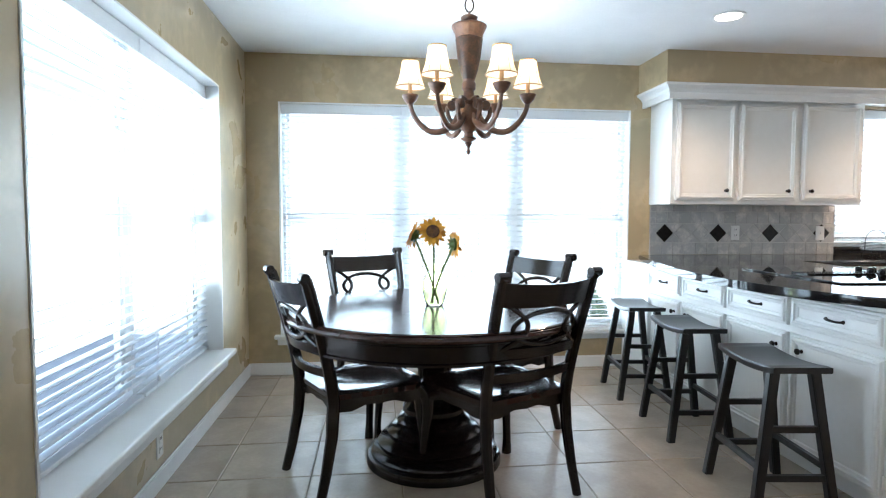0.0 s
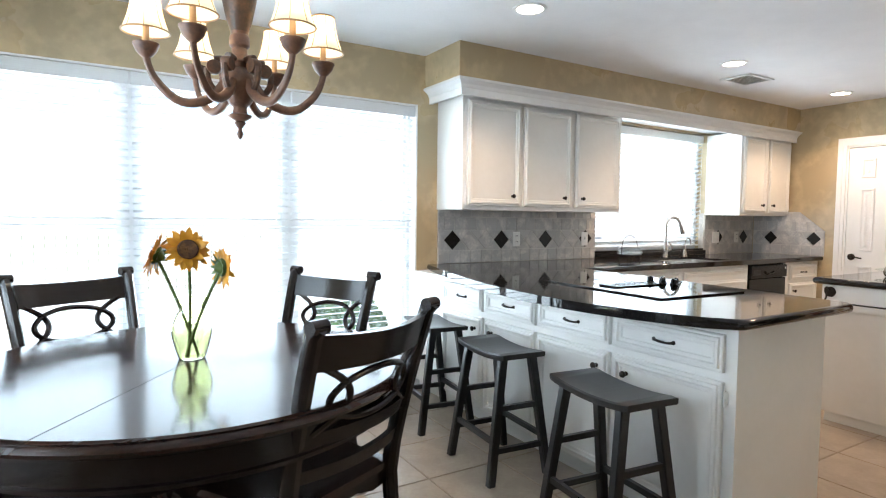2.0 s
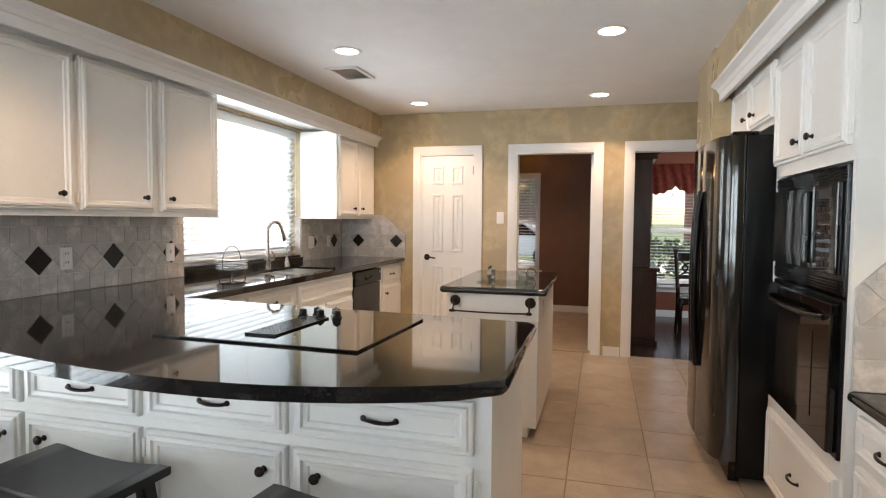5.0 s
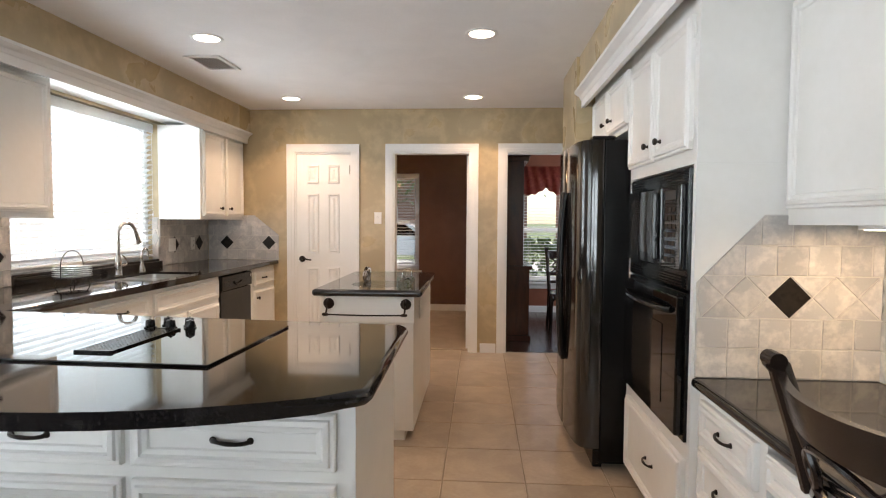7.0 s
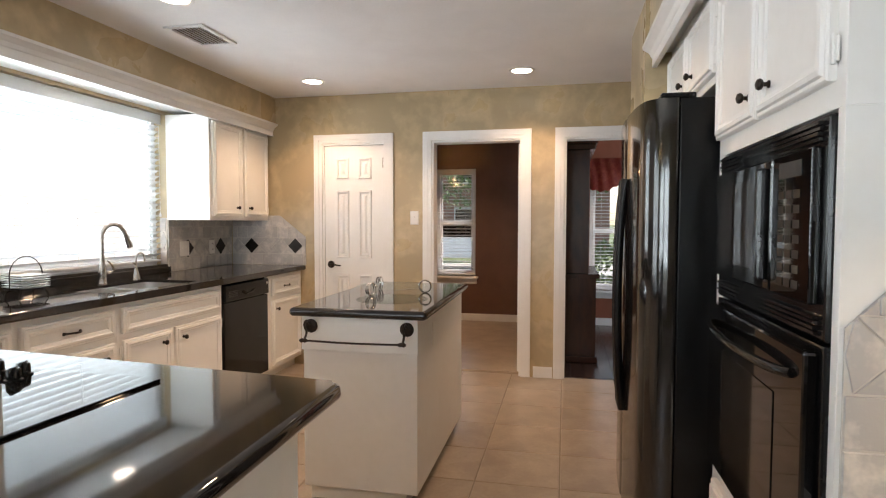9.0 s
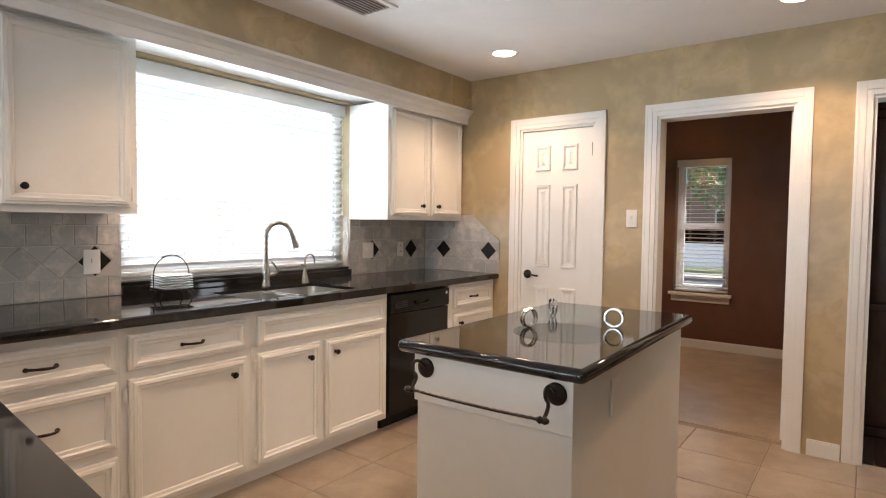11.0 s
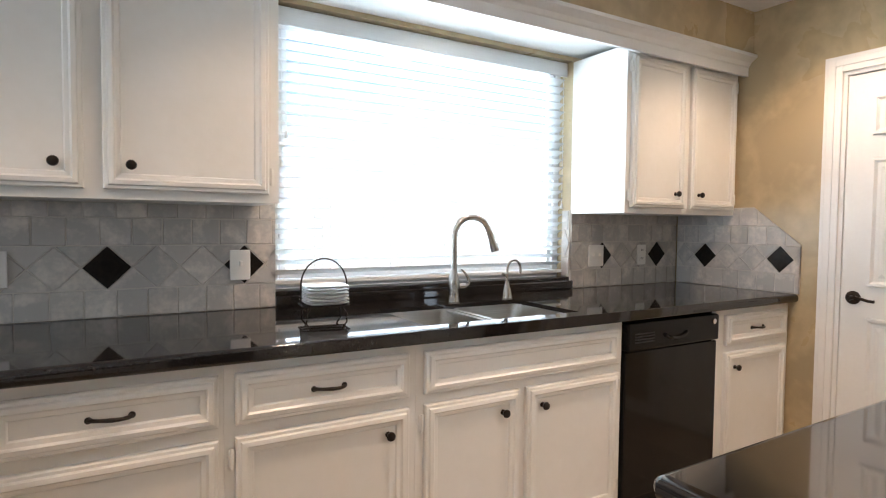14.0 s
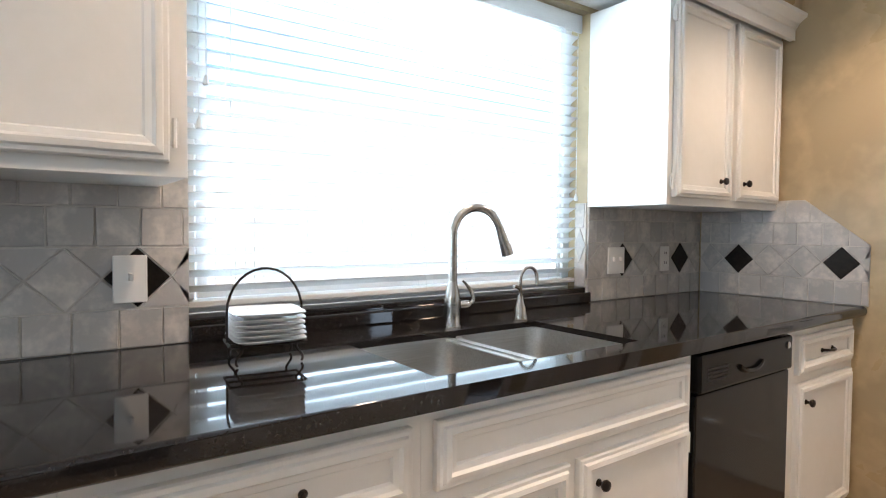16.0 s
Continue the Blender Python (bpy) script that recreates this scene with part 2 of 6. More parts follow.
def boxes(name, material, spec, parent=None, m=None, bevel=0.003):
    bm = bmesh.new()
    for b in spec:
        box(bm, *b, bevel=bevel)
    return obj(name, bm, material, parent, m)


def lathe(bm, prof, n=24, ribs=0, depth=0.0, m=None, ribrange=None):
    rings, made = [], []
    for r, z in prof:
        ring = []
        for i in range(n):
            a = 2 * math.pi * i / n
            k = r
            if ribs and (ribrange is None or ribrange[0] <= z <= ribrange[1]):
                k = r * (1 - depth + depth * abs(math.sin(a * ribs / 2)))
            p = Vector((k * math.cos(a), k * math.sin(a), z))
            ring.append(bm.verts.new(m @ p if m is not None else p))
        rings.append(ring)
        made += ring
    for a, b in zip(rings, rings[1:]):
        for i in range(n):
            bm.faces.new((a[i], a[(i + 1) % n], b[(i + 1) % n], b[i]))
    if prof[0][0] > 1e-4:
        bm.faces.new(rings[0][::-1])
    if prof[-1][0] > 1e-4:
        bm.faces.new(rings[-1])
    return made


def tube(bm, pts, r, n=8, closed=False, flat=None):
    """A tube along pts; r is a number or one per point; flat=(a, b) stretches the section along the side and the normal."""
    pts = [Vector(p) for p in pts]
    k = len(pts)
    rs = r if isinstance(r, (list, tuple)) else [r] * k
    rings, side = [], None
    for i, p in enumerate(pts):
        a = pts[(i - 1) % k] if (closed or i > 0) else p
        b = pts[(i + 1) % k] if (closed or i < k - 1) else p
        t = (b - a).normalized()
        if side is None:
            ref = Vector((0, 0, 1)) if abs(t.z) < 0.9 else Vector((1, 0, 0))
            side = t.cross(ref).normalized()
        side = (side - t * side.dot(t)).normalized()
        up = side.cross(t).normalized()
        fa, fb = flat if flat else (1, 1)
        rings.append([bm.verts.new(p + (side * math.cos(2 * math.pi * (j + 0.5) / n) * fa + up * math.sin(2 * math.pi * (j + 0.5) / n) * fb) * rs[i]) for j in range(n)])
    pairs = list(zip(rings, rings[1:])) + ([(rings[-1], rings[0])] if closed else [])
    for a, b in pairs:
        for j in range(n):
            bm.faces.new((a[j], a[(j + 1) % n], b[(j + 1) % n], b[j]))
    if not closed:
        bm.faces.new(rings[0][::-1]), bm.faces.new(rings[-1])


def bez(p0, p1, p2, p3, n=10):
    out = []
    for i in range(n + 1):
        t = i / n
        out.append(Vector(p0) * (1 - t) ** 3 + Vector(p1) * 3 * t * (1 - t) ** 2 + Vector(p2) * 3 * t * t * (1 - t) + Vector(p3) * t ** 3)
    return out


def gridsolid(bm, us, vs, keep, f):
    """A slab of grid cells with holes: f(u, v, s) places a corner on face s (0 or 1)."""
    vert = {}

    def g(i, j, s):
        if (i, j, s) not in vert:
            vert[i, j, s] = bm.verts.new(f(us[i], vs[j], s))
        return vert[i, j, s]

    cells = {(i, j) for i in range(len(us) - 1) for j in range(len(vs) - 1) if keep((us[i] + us[i + 1]) / 2, (vs[j] + vs[j + 1]) / 2)}
    for i, j in cells:
        for s in (0, 1):
            bm.faces.new([g(i, j, s), g(i + 1, j, s), g(i + 1, j + 1, s), g(i, j + 1, s)])
        for di, dj, a, b in ((-1, 0, (i, j), (i, j + 1)), (1, 0, (i + 1, j), (i + 1, j + 1)), (0, -1, (i, j), (i + 1, j)), (0, 1, (i, j + 1), (i + 1, j + 1))):
            if (i + di, j + dj) not in cells:
                bm.faces.new([g(*a, 0), g(*b, 0), g(*b, 1), g(*a, 1)])


def wall(name, axis, p0, p1, a0, a1, z0, z1, holes, material, label):
    us = sorted({a0, a1, *[h[0] for h in holes], *[h[1] for h in holes]})
    vs = sorted({z0, z1, *[h[2] for h in holes], *[h[3] for h in holes]})
    bm = bmesh.new()
    keep = lambda u, v: not any(h[0] < u < h[1] and h[2] < v < h[3] for h in holes)
    gridsolid(bm, us, vs, keep, (lambda u, v, s: ((p0, p1)[s], u, v)) if axis == "x" else (lambda u, v, s: (u, (p0, p1)[s], v)))
    return tagged(obj(name, bm, material), label, kind="structure")


def panel_bm(bm, w, h, prof, x=0.0, z=0.0, y=0.0):
    """A board of rectangular steps facing -y: prof is (inset, how far it stands out)."""
    loops = []
    for ins, d in prof:
        loops.append([bm.verts.new((x + a, y - d, z + c)) for a, c in ((ins, ins), (w - ins, ins), (w - ins, h - ins), (ins, h - ins))])
    for a, b in zip(loops, loops[1:]):
        for i in range(4):
            bm.faces.new((a[i], a[(i + 1) % 4], b[(i + 1) % 4], b[i]))
    bm.faces.new(loops[-1]), bm.faces.new(loops[0][::-1])


def extrude_poly(bm, pts, z0, z1, bevel=0.0, skip=None, seg=4):
    lo, hi = [bm.verts.new((x, y, z0)) for x, y in pts], [bm.verts.new((x, y, z1)) for x, y in pts]
    n = len(pts)
    for i in range(n):
        bm.faces.new((lo[i], lo[(i + 1) % n], hi[(i + 1) % n], hi[i]))
    bm.faces.new(lo[::-1]), bm.faces.new(hi)
    if bevel:
        es = []
        for ring in (lo, hi):
            for i in range(n):
                a, b = ring[i], ring[(i + 1) % n]
                if not (skip and skip(a.co, b.co)):
                    es.append(bm.edges.get((a, b)))
        bmesh.ops.bevel(bm, geom=es, offset=bevel, segments=seg, affect="EDGES", profile=0.5)


def empty(name, m):
    e = new(name)
    e.empty_display_size = 0.1
    e.matrix_basis = m
    return e


W = lambda x, y, z, rz=0: pose(x, y, z, 0, 0, rz)
FRONT_N, FRONT_W, FRONT_S, FRONT_E = 0, -90, 180, 90   # fronts that face -y, -x, +y, +x

# ---- room shell ----
H = 2.46
YN, XE, XW = 5.42, 7.40, 0.0
wall("wall_north", "y", YN, YN + 0.15, -0.15, XE + 0.14, 0, H + 0.1, [(0.24, 3.04, 0.31, 2.10), (4.885, 6.50, 0.96, 2.165)], WALL, "tan faux-finished plaster wall with wide windows")
wall("wall_west", "x", XW - 0.22, XW, -1.6, YN, 0, H + 0.1, [(2.655, 4.685, 0.37, 2.05)], WALL, "tan faux-finished plaster wall with a tall window")
wall("wall_east", "x", XE, XE + 0.14, 1.0, YN, 0, H + 0.1, [(3.90, 4.495, 0, 2.03), (2.69, 3.475, 0, 2.03), (1.55, 2.34, 0, 2.03)], WALL, "tan faux-finished wall with three doorways")
wall("wall_desk", "y", 1.0, 1.15, 2.05, 7.4, 0, H + 0.1, [], WALL, "tan faux-finished wall behind the desk")
wall("wall_stub", "y", 1.15, 1.94, 5.64, 6.26, 0, H + 0.1, [], WALL, "tan plaster wall end beside the refrigerator")
wall("wall_south_dining", "y", -1.75, -1.6, -0.15, 2.75, 0, H + 0.1, [], WALL, "tan plaster wall")
wall("wall_return", "x", 2.6, 2.75, -1.75, 1.0, 0, H + 0.1, [], WALL, "tan plaster wall")


def plain(name, material, x0, x1, y0, y1, z0, z1, label):
    bm = bmesh.new()
    box(bm, x0, x1, y0, y1, z0, z1)
    return tagged(obj(name, bm, material), label, kind="structure")


plain("ceiling", CEIL, -0.15, 7.54, -1.75, 5.57, H, H + 0.1, "white lightly textured plaster ceiling")
plain("ceiling_hall", CEIL, 7.54, 10.3, 0.2, 5.57, H, H + 0.1, "white plaster ceiling of the rooms beyond")
plain("roof_deck", ROOF, -0.6, 10.7, -2.2, 6.0, H + 0.13, H + 0.2, "dark shingle roof deck")
# soffit above the sink-side cabinets
bm = bmesh.new()
box(bm, 3.10, XE, 4.955, YN, 2.215, H)
tagged(obj("soffit_north", bm, WALL), "tan faux-finished soffit above the white cabinets", kind="structure")
bm = bmesh.new()
box(bm, 2.06, 5.64, 1.15, 1.92, 2.215, H)
tagged(obj("soffit_south", bm, WALL), "tan faux-finished soffit above the oven cabinets", kind="structure")
# grout bed under the floor tiles
bm = bmesh.new()
extrude_poly(bm, [(-0.15, -1.75), (2.75, -1.75), (2.75, 1.0), (7.54, 1.0), (7.54, 5.57), (-0.15, 5.57)], -0.1, -0.004)
floor = tagged(obj("floor", bm, GROUT), "square beige ceramic tile floor with darker grout", kind="structure")
plain("floor_hall", TILE, 7.54, 10.3, 2.45, 5.57, -0.1, 0.0, "beige tile floor of the hall")
plain("wall_hall_east", BROWN, 10.1, 10.25, 2.45, 3.42, 0, H, "dark brown painted wall")
wall("wall_hall_window", "x", 10.1, 10.25, 3.42, 5.42, 0, H, [(3.50, 4.05, 0.60, 2.04)], BROWN, "dark brown painted wall with a window")
plain("wall_hall_north", BROWN, 7.54, 10.1, 4.30, 4.42, 0, H, "dark brown painted wall")
plain("wall_hall_south", BROWN, 7.54, 10.25, 2.45, 2.55, 0, H, "dark brown painted wall")
wall("wall_dining_east", "x", 10.1, 10.25, 0.2, 2.45, 0, H, [(1.25, 2.02, 0.45, 1.98)], REDWALL, "red-brown painted wall with an opening")
# this opening is an unseen addition, only there for the fill lamp
wall("wall_dining_south", "y", 0.05, 0.2, 7.4, 10.25, 0, H, [(8.1, 9.7, 0.7, 2.1)], REDWALL, "red-brown painted wall with an opening")
plain("wall_dining_west", REDWALL, 7.4, 7.54, 0.2, 1.0, 0, H, "red-brown painted wall")


def strip(name, runs, label, h=0.095, t=0.014):
    bm = bmesh.new()
    for x0, x1, y0, y1 in runs:
        box(bm, x0, x1, y0, y1, 0, h - 0.012, 0.002)
        cx, cy = (0.4, 0) if x1 - x0 < y1 - y0 else (0, 0.4)
        box(bm, x0 + t * cx / 2, x1 - t * cx / 2, y0 + t * cy / 2, y1 - t * cy / 2, h - 0.012, h, 0.003)
    return tagged(obj(name, bm, TRIM), label, kind="structure")


strip("baseboard", [(0, 0.014, -1.6, YN), (0.014, 3.07, YN - 0.014, YN), (XE - 0.014, XE, 3.56, 3.82), (XE - 0.014, XE, 2.425, 2.585), (5.64, 6.274, 1.94, 1.954), (6.26, 6.274, 1.15, 1.94),
                   (10.086, 10.1, 2.55, 4.3), (10.086, 10.1, 0.2, 2.45)], "white painted wooden baseboard along the walls")


def casing(name, y0, y1, top, label):
    """Door trim on the east wall round the opening y0..y1, with the lining of the opening."""
    bm = bmesh.new()
    x = XE
    prof = ((0.078, 0.010), (0.062, 0.018), (0.030, 0.014), (0.0, 0.006))
    for a, b in zip(prof, prof[1:]):
        (o0, t0), (o1, t1) = a, b
        t = max(t0, t1)
        box(bm, x - t, x, y0 - o0, y0 - o1, 0, top + o0, 0.0015)
        box(bm, x - t, x, y1 + o1, y1 + o0, 0, top + o0, 0.0015)
        box(bm, x - t + 0.0005, x, y0 - o1, y1 + o1, top + o1, top + o0, 0.0015)
    box(bm, x, x + 0.14, y0, y0 + 0.018, 0, top - 0.018)
    box(bm, x, x + 0.14, y1 - 0.018, y1, 0, top - 0.018)
    box(bm, x, x + 0.14, y0, y1, top - 0.018, top)
    return tagged(obj(name, bm, TRIM), label, kind="structure")


casing("door_trim_1", 3.90, 4.495, 2.03, "white moulded door trim")
casing("door_trim_2", 2.69, 3.475, 2.03, "white moulded doorway trim")
casing("door_trim_3", 1.55, 2.34, 2.03, "white moulded doorway trim")


def six_panel_door(name, m, w, h, label, lever_x):
    bm = bmesh.new()
    box(bm, 0, w, -0.018, 0.018, 0, h)
    d = obj(name, bm, TRIM, None, m)
    tagged(d, label, "door")
    st, pw = 0.11, (w - 0.11 * 2 - 0.09) / 2
    bm = bmesh.new()
    for x in (st, st + pw + 0.09):
        for z0, z1 in ((0.22, 0.84), (0.99, 1.60), (1.705, h - 0.11)):
            panel_bm(bm, pw, z1 - z0, ((0, 0.0), (0.005, 0.012), (0.015, 0.012), (0.026, 0.0008), (0.042, 0.0008), (0.064, 0.011)), x, z0, -0.018)
    obj("panel", bm, TRIM, d)
    bm = bmesh.new()
    lathe(bm, [(0.0, 0), (0.033, 0), (0.033, 0.006), (0.026, 0.012), (0.012, 0.016), (0.010, 0.045), (0.0, 0.045)], 16, m=pose(lever_x, -0.018, 0.93, 90))
    s = 1 if lever_x < w / 2 else -1
    tube(bm, bez((lever_x, -0.058, 0.93), (lever_x + 0.04 * s, -0.063, 0.945), (lever_x + 0.06 * s, -0.063, 0.92), (lever_x + 0.105 * s, -0.058, 0.923)), 0.0075)
    h_ = obj("handle", bm, BRONZE, d, smooth=True)
    tagged(h_, "dark bronze lever handle")
    bm = bmesh.new()
    for z in (0.22, 1.80):
        tube(bm, [(w - lever_x + 0.055 * s, -0.022, z), (w - lever_x + 0.055 * s, -0.022, z + 0.09)], 0.006)
    obj("hinge", bm, NICKEL, d)
    return d


six_panel_door("pantry_door", W(XE + 0.028, 4.475, 0.005, FRONT_W), 0.555, 2.002, "closed white six-panel pantry door with a bronze lever", 0.055)
hd = six_panel_door("hall_door", W(XE + 0.15, 2.715, 0.005, 0), 0.765, 2.002, "open white six-panel door folded back into the hall", 0.72)


# ---- windows and blinds ----
def sash_window(name, m, w, h, label, units=1, double=True, depth=0.05):
    """Facing -y, at the back of its opening: frame, mullions, sashes and panes."""
    e = empty(name, m)
    tagged(e, label, kind="structure")
    f = [(0, w, 0, depth, 0, 0.04), (0, w, 0, depth, h - 0.04, h), (0, 0.04, 0, depth, 0.04, h - 0.04), (w - 0.04, w, 0, depth, 0.04, h - 0.04)]
    uw = w / units
    for i in range(1, units):
        f.append((i * uw - 0.045, i * uw + 0.045, -0.004, depth, 0.04, h - 0.04))
    boxes("frame", VINYL, f, e)
    for i in range(units):
        a, b = i * uw + 0.045, (i + 1) * uw - 0.045
        s = [(a, b, 0.008, 0.035, 0.042, 0.075), (a, b, 0.008, 0.035, h - 0.075, h - 0.042), (a, a + 0.03, 0.008, 0.035, 0.075, h - 0.075), (b - 0.03, b, 0.008, 0.035, 0.075, h - 0.075)]
        if double:
            s.append((a + 0.03, b - 0.03, 0.006, 0.037, h / 2 - 0.03, h / 2 + 0.03))
        boxes("sash", VINYL, s, e)
        p = boxes("pane", GLASS, [(a + 0.03, b - 0.03, 0.02, 0.024, 0.075, h - 0.075)], e, bevel=0)
        p.visible_shadow = False
    return e


def blind(name, m, w, h, label, pitch=0.043, tilt=-23, group="window blinds", cords=()):
    """Facing -y: head rail and valance at the top, slats hung down to the bottom rail."""
    e = empty(name, m)
    tagged(e, label, "window blind", group)
    boxes("valance", SLAT, [(0, w, -0.012, 0.0, h - 0.075, h), (0.005, w - 0.005, 0.0, 0.05, h - 0.045, h - 0.004)], e)
    bm = bmesh.new()
    rows = []
    for k in range(5):
        u = k / 4 - 0.5
        rows.append([(0.004 if s == 0 else w - 0.004, u * 0.05, 0.0025 * (1 - 4 * u * u) - 0.001 + t) for t in (0, 0.0026) for s in (0, 1)])
    vs = [[bm.verts.new(c) for c in r] for r in rows]
    for a, b in zip(vs, vs[1:]):
        for i, j in ((0, 1), (3, 2)):
            bm.faces.new((a[i], a[j], b[j], b[i]))
        for i, j in ((0, 2), (1, 3)):
            bm.faces.new((a[i], b[i], b[j], a[j]))
    bm.faces.new([vs[0][i] for i in (0, 1, 3, 2)]), bm.faces.new([vs[-1][i] for i in (0, 1, 3, 2)])
    first = obj("slat", bm, SLAT, e, pose(0, 0.025, h - 0.10, tilt))
    k = int((h - 0.125) / pitch)
    pitch = (h - 0.115) / k
    for i in range(1, k):
        put("slat", first.data, None, e, pose(0, 0.025, h - 0.10 - pitch * i, tilt))
    bot = h - 0.10 - pitch * k
    boxes("bottom_rail", SLAT, [(0.004, w - 0.004, 0.002, 0.048, bot - 0.008, bot + 0.010)], e)
    bm = bmesh.new()
    for x in ([0.12, w / 2, w - 0.12] if w > 1.2 else [0.14, w - 0.14]):
        for y in (-0.001, 0.051):
            tube(bm, [(x, y, bot), (x, y, h - 0.06)], 0.0011, 4)
    tagged(obj("ladder_cord", bm, SLAT, e), kind="stuff")
    for x, z in cords:
        bm = bmesh.new()
        tube(bm, [(x, -0.016, z + 0.02), (x, -0.014, h - 0.06)], 0.0014, 5)
        lathe(bm, [(0.004, 0.03), (0.007, 0.018), (0.009, 0.004), (0.005, 0.0)], 10, m=pose(x, -0.016, z))
        obj("pull_cord", bm, SLAT, e)
    return e


sash_window("window_1", W(0.24, YN + 0.09, 0.31), 2.80, 1.79, "white triple double-hung window", 3)
for i in range(3):
    blind("window_blind", W(0.258 + i * 0.926, YN + 0.025, 0.318), 0.915, 1.768, "white horizontal slat blind, lowered with slats open", tilt=-15, cords=((0.10, 0.75),) if i == 1 else ())
sash_window("window_2", W(-0.150, 2.655, 0.37, 90), 2.03, 1.68, "white double-hung window pair", 2)
for i in range(2):
    blind("window_blind", W(-0.085, 2.671 + i * 1.003, 0.380, 90), 0.996, 1.655, "white horizontal slat blind, lowered with slats open", tilt=-9, cords=((0.12, 0.05),))
sash_window("window_3", W(4.885, YN + 0.10, 0.985), 1.615, 1.18, "white kitchen window above the sink", 1, False)
blind("window_blind", W(4.89, YN + 0.045, 1.0), 1.60, 1.16, "white horizontal slat blind above the sink, lowered", tilt=-27, cords=((0.05, 0.62), (0.03, 0.50), (1.57, 0.36)))
sash_window("window_4", W(10.2, 3.50, 0.60, -90) @ pose(-0.55, 0, 0), 0.55, 1.44, "white hall window facing the street", 1)
sash_window("window_5", W(10.2, 1.25, 0.45, -90) @ pose(-0.77, 0, 0), 0.77, 1.53, "white dining room window facing the street", 1)
blind("window_blind", W(10.12, 4.045, 0.605, -90), 0.54, 1.43, "white horizontal slat blind with slats open", tilt=3)
blind("window_blind", W(10.12, 2.015, 0.455, -90), 0.76, 1.52, "white horizontal slat blind with slats open", tilt=3)
# white linings and sills
bm = bmesh.new()
box(bm, 0.20, 3.08, YN - 0.055, YN + 0.10, 0.285, 0.315, 0.006)
box(bm, 0.22, 3.06, YN - 0.022, YN, 0.235, 0.285, 0.006)
tagged(obj("window_sill_1", bm, TRIM), "white painted wooden window sill", kind="structure")
bm = bmesh.new()
box(bm, 0.242, 0.254, YN - 0.004, YN + 0.09, 0.316, 2.098)
box(bm, 3.026, 3.038, YN - 0.004, YN + 0.09, 0.316, 2.098)
box(bm, 0.254, 3.026, YN - 0.004, YN + 0.02, 2.088, 2.098)
tagged(obj("window_lining_1", bm, TRIM), "white painted window lining", kind="structure")
bm = bmesh.new()
box(bm, -0.15, 0.075, 2.61, 4.73, 0.340, 0.376, 0.009)
box(bm, 0.0, 0.052, 2.625, 4.715, 0.322, 0.340, 0.006)
box(bm, 0.0, 0.026, 2.63, 4.71, 0.262, 0.322, 0.008)
tagged(obj("window_sill_2", bm, TRIM), "white painted wooden window sill", kind="structure")
bm = bmesh.new()
box(bm, -0.15, 0.004, 2.657, 2.669, 0.377, 2.048)
box(bm, -0.15, 0.004, 4.671, 4.683, 0.377, 2.048)
box(bm, -0.15, 0.004, 2.669, 4.671, 2.038, 2.048)
tagged(obj("window_lining_2", bm, TRIM), "white painted window lining", kind="structure")
bm = bmesh.new()
for y0, y1, z0, z1 in ((3.50, 4.05, 0.60, 2.04), (1.25, 2.02, 0.45, 1.98)):
    box(bm, 10.04, 10.2, y0 - 0.04, y1 + 0.04, z0 - 0.03, z0, 0.004)
    box(bm, 10.085, 10.1, y0 - 0.02, y1 + 0.02, z0 - 0.10, z0 - 0.03, 0.004)
tagged(obj("window_sill_3", bm, TRIM), "white painted window sills", kind="structure")

# ---- kitchen cabinets ----
DOORPROF = ((0, 0.0), (0.0, 0.016), (0.004, 0.020), (0.012, 0.020), (0.016, 0.027), (0.028, 0.029), (0.034, 0.022), (0.046, 0.020), (0.050, 0.014))


def handle_meshes():
    bm = bmesh.new()
    tube(bm, bez((-0.048, 0, 0), (-0.045, -0.034, 0.006), (0.045, -0.034, -0.006), (0.048, 0, 0), 12), [0.0075, 0.006, 0.0055, 0.005, 0.005, 0.0055, 0.006, 0.0055, 0.005, 0.005, 0.0055, 0.006, 0.0075], 8)
    for s in (-1, 1):
        lathe(bm, [(0.009, 0), (0.009, 0.003), (0.006, 0.006)], 10, m=pose(0.048 * s, 0, 0, 90))
    pull = bpy.data.meshes.new("pull")
    bm.to_mesh(pull), bm.free()
    bm = bmesh.new()
    lathe(bm, [(0.010, 0), (0.010, 0.003), (0.006, 0.006), (0.0055, 0.014), (0.013, 0.018), (0.0155, 0.024), (0.013, 0.030), (0.006, 0.033), (0.0, 0.0335)], 14, m=pose(0, 0, 0, 90))
    knob = bpy.data.meshes.new("knob")
    bm.to_mesh(knob), bm.free()
    bm = bmesh.new()
    box(bm, -0.009, 0.009, -0.006, 0, -0.025, 0.025, 0.002)
    tube(bm, [(0, -0.008, -0.03), (0, -0.008, 0.03)], 0.005)
    hinge = bpy.data.meshes.new("hinge")
    bm.to_mesh(hinge), bm.free()
    return pull, knob, hinge


PULL, KNOB, HINGE = handle_meshes()


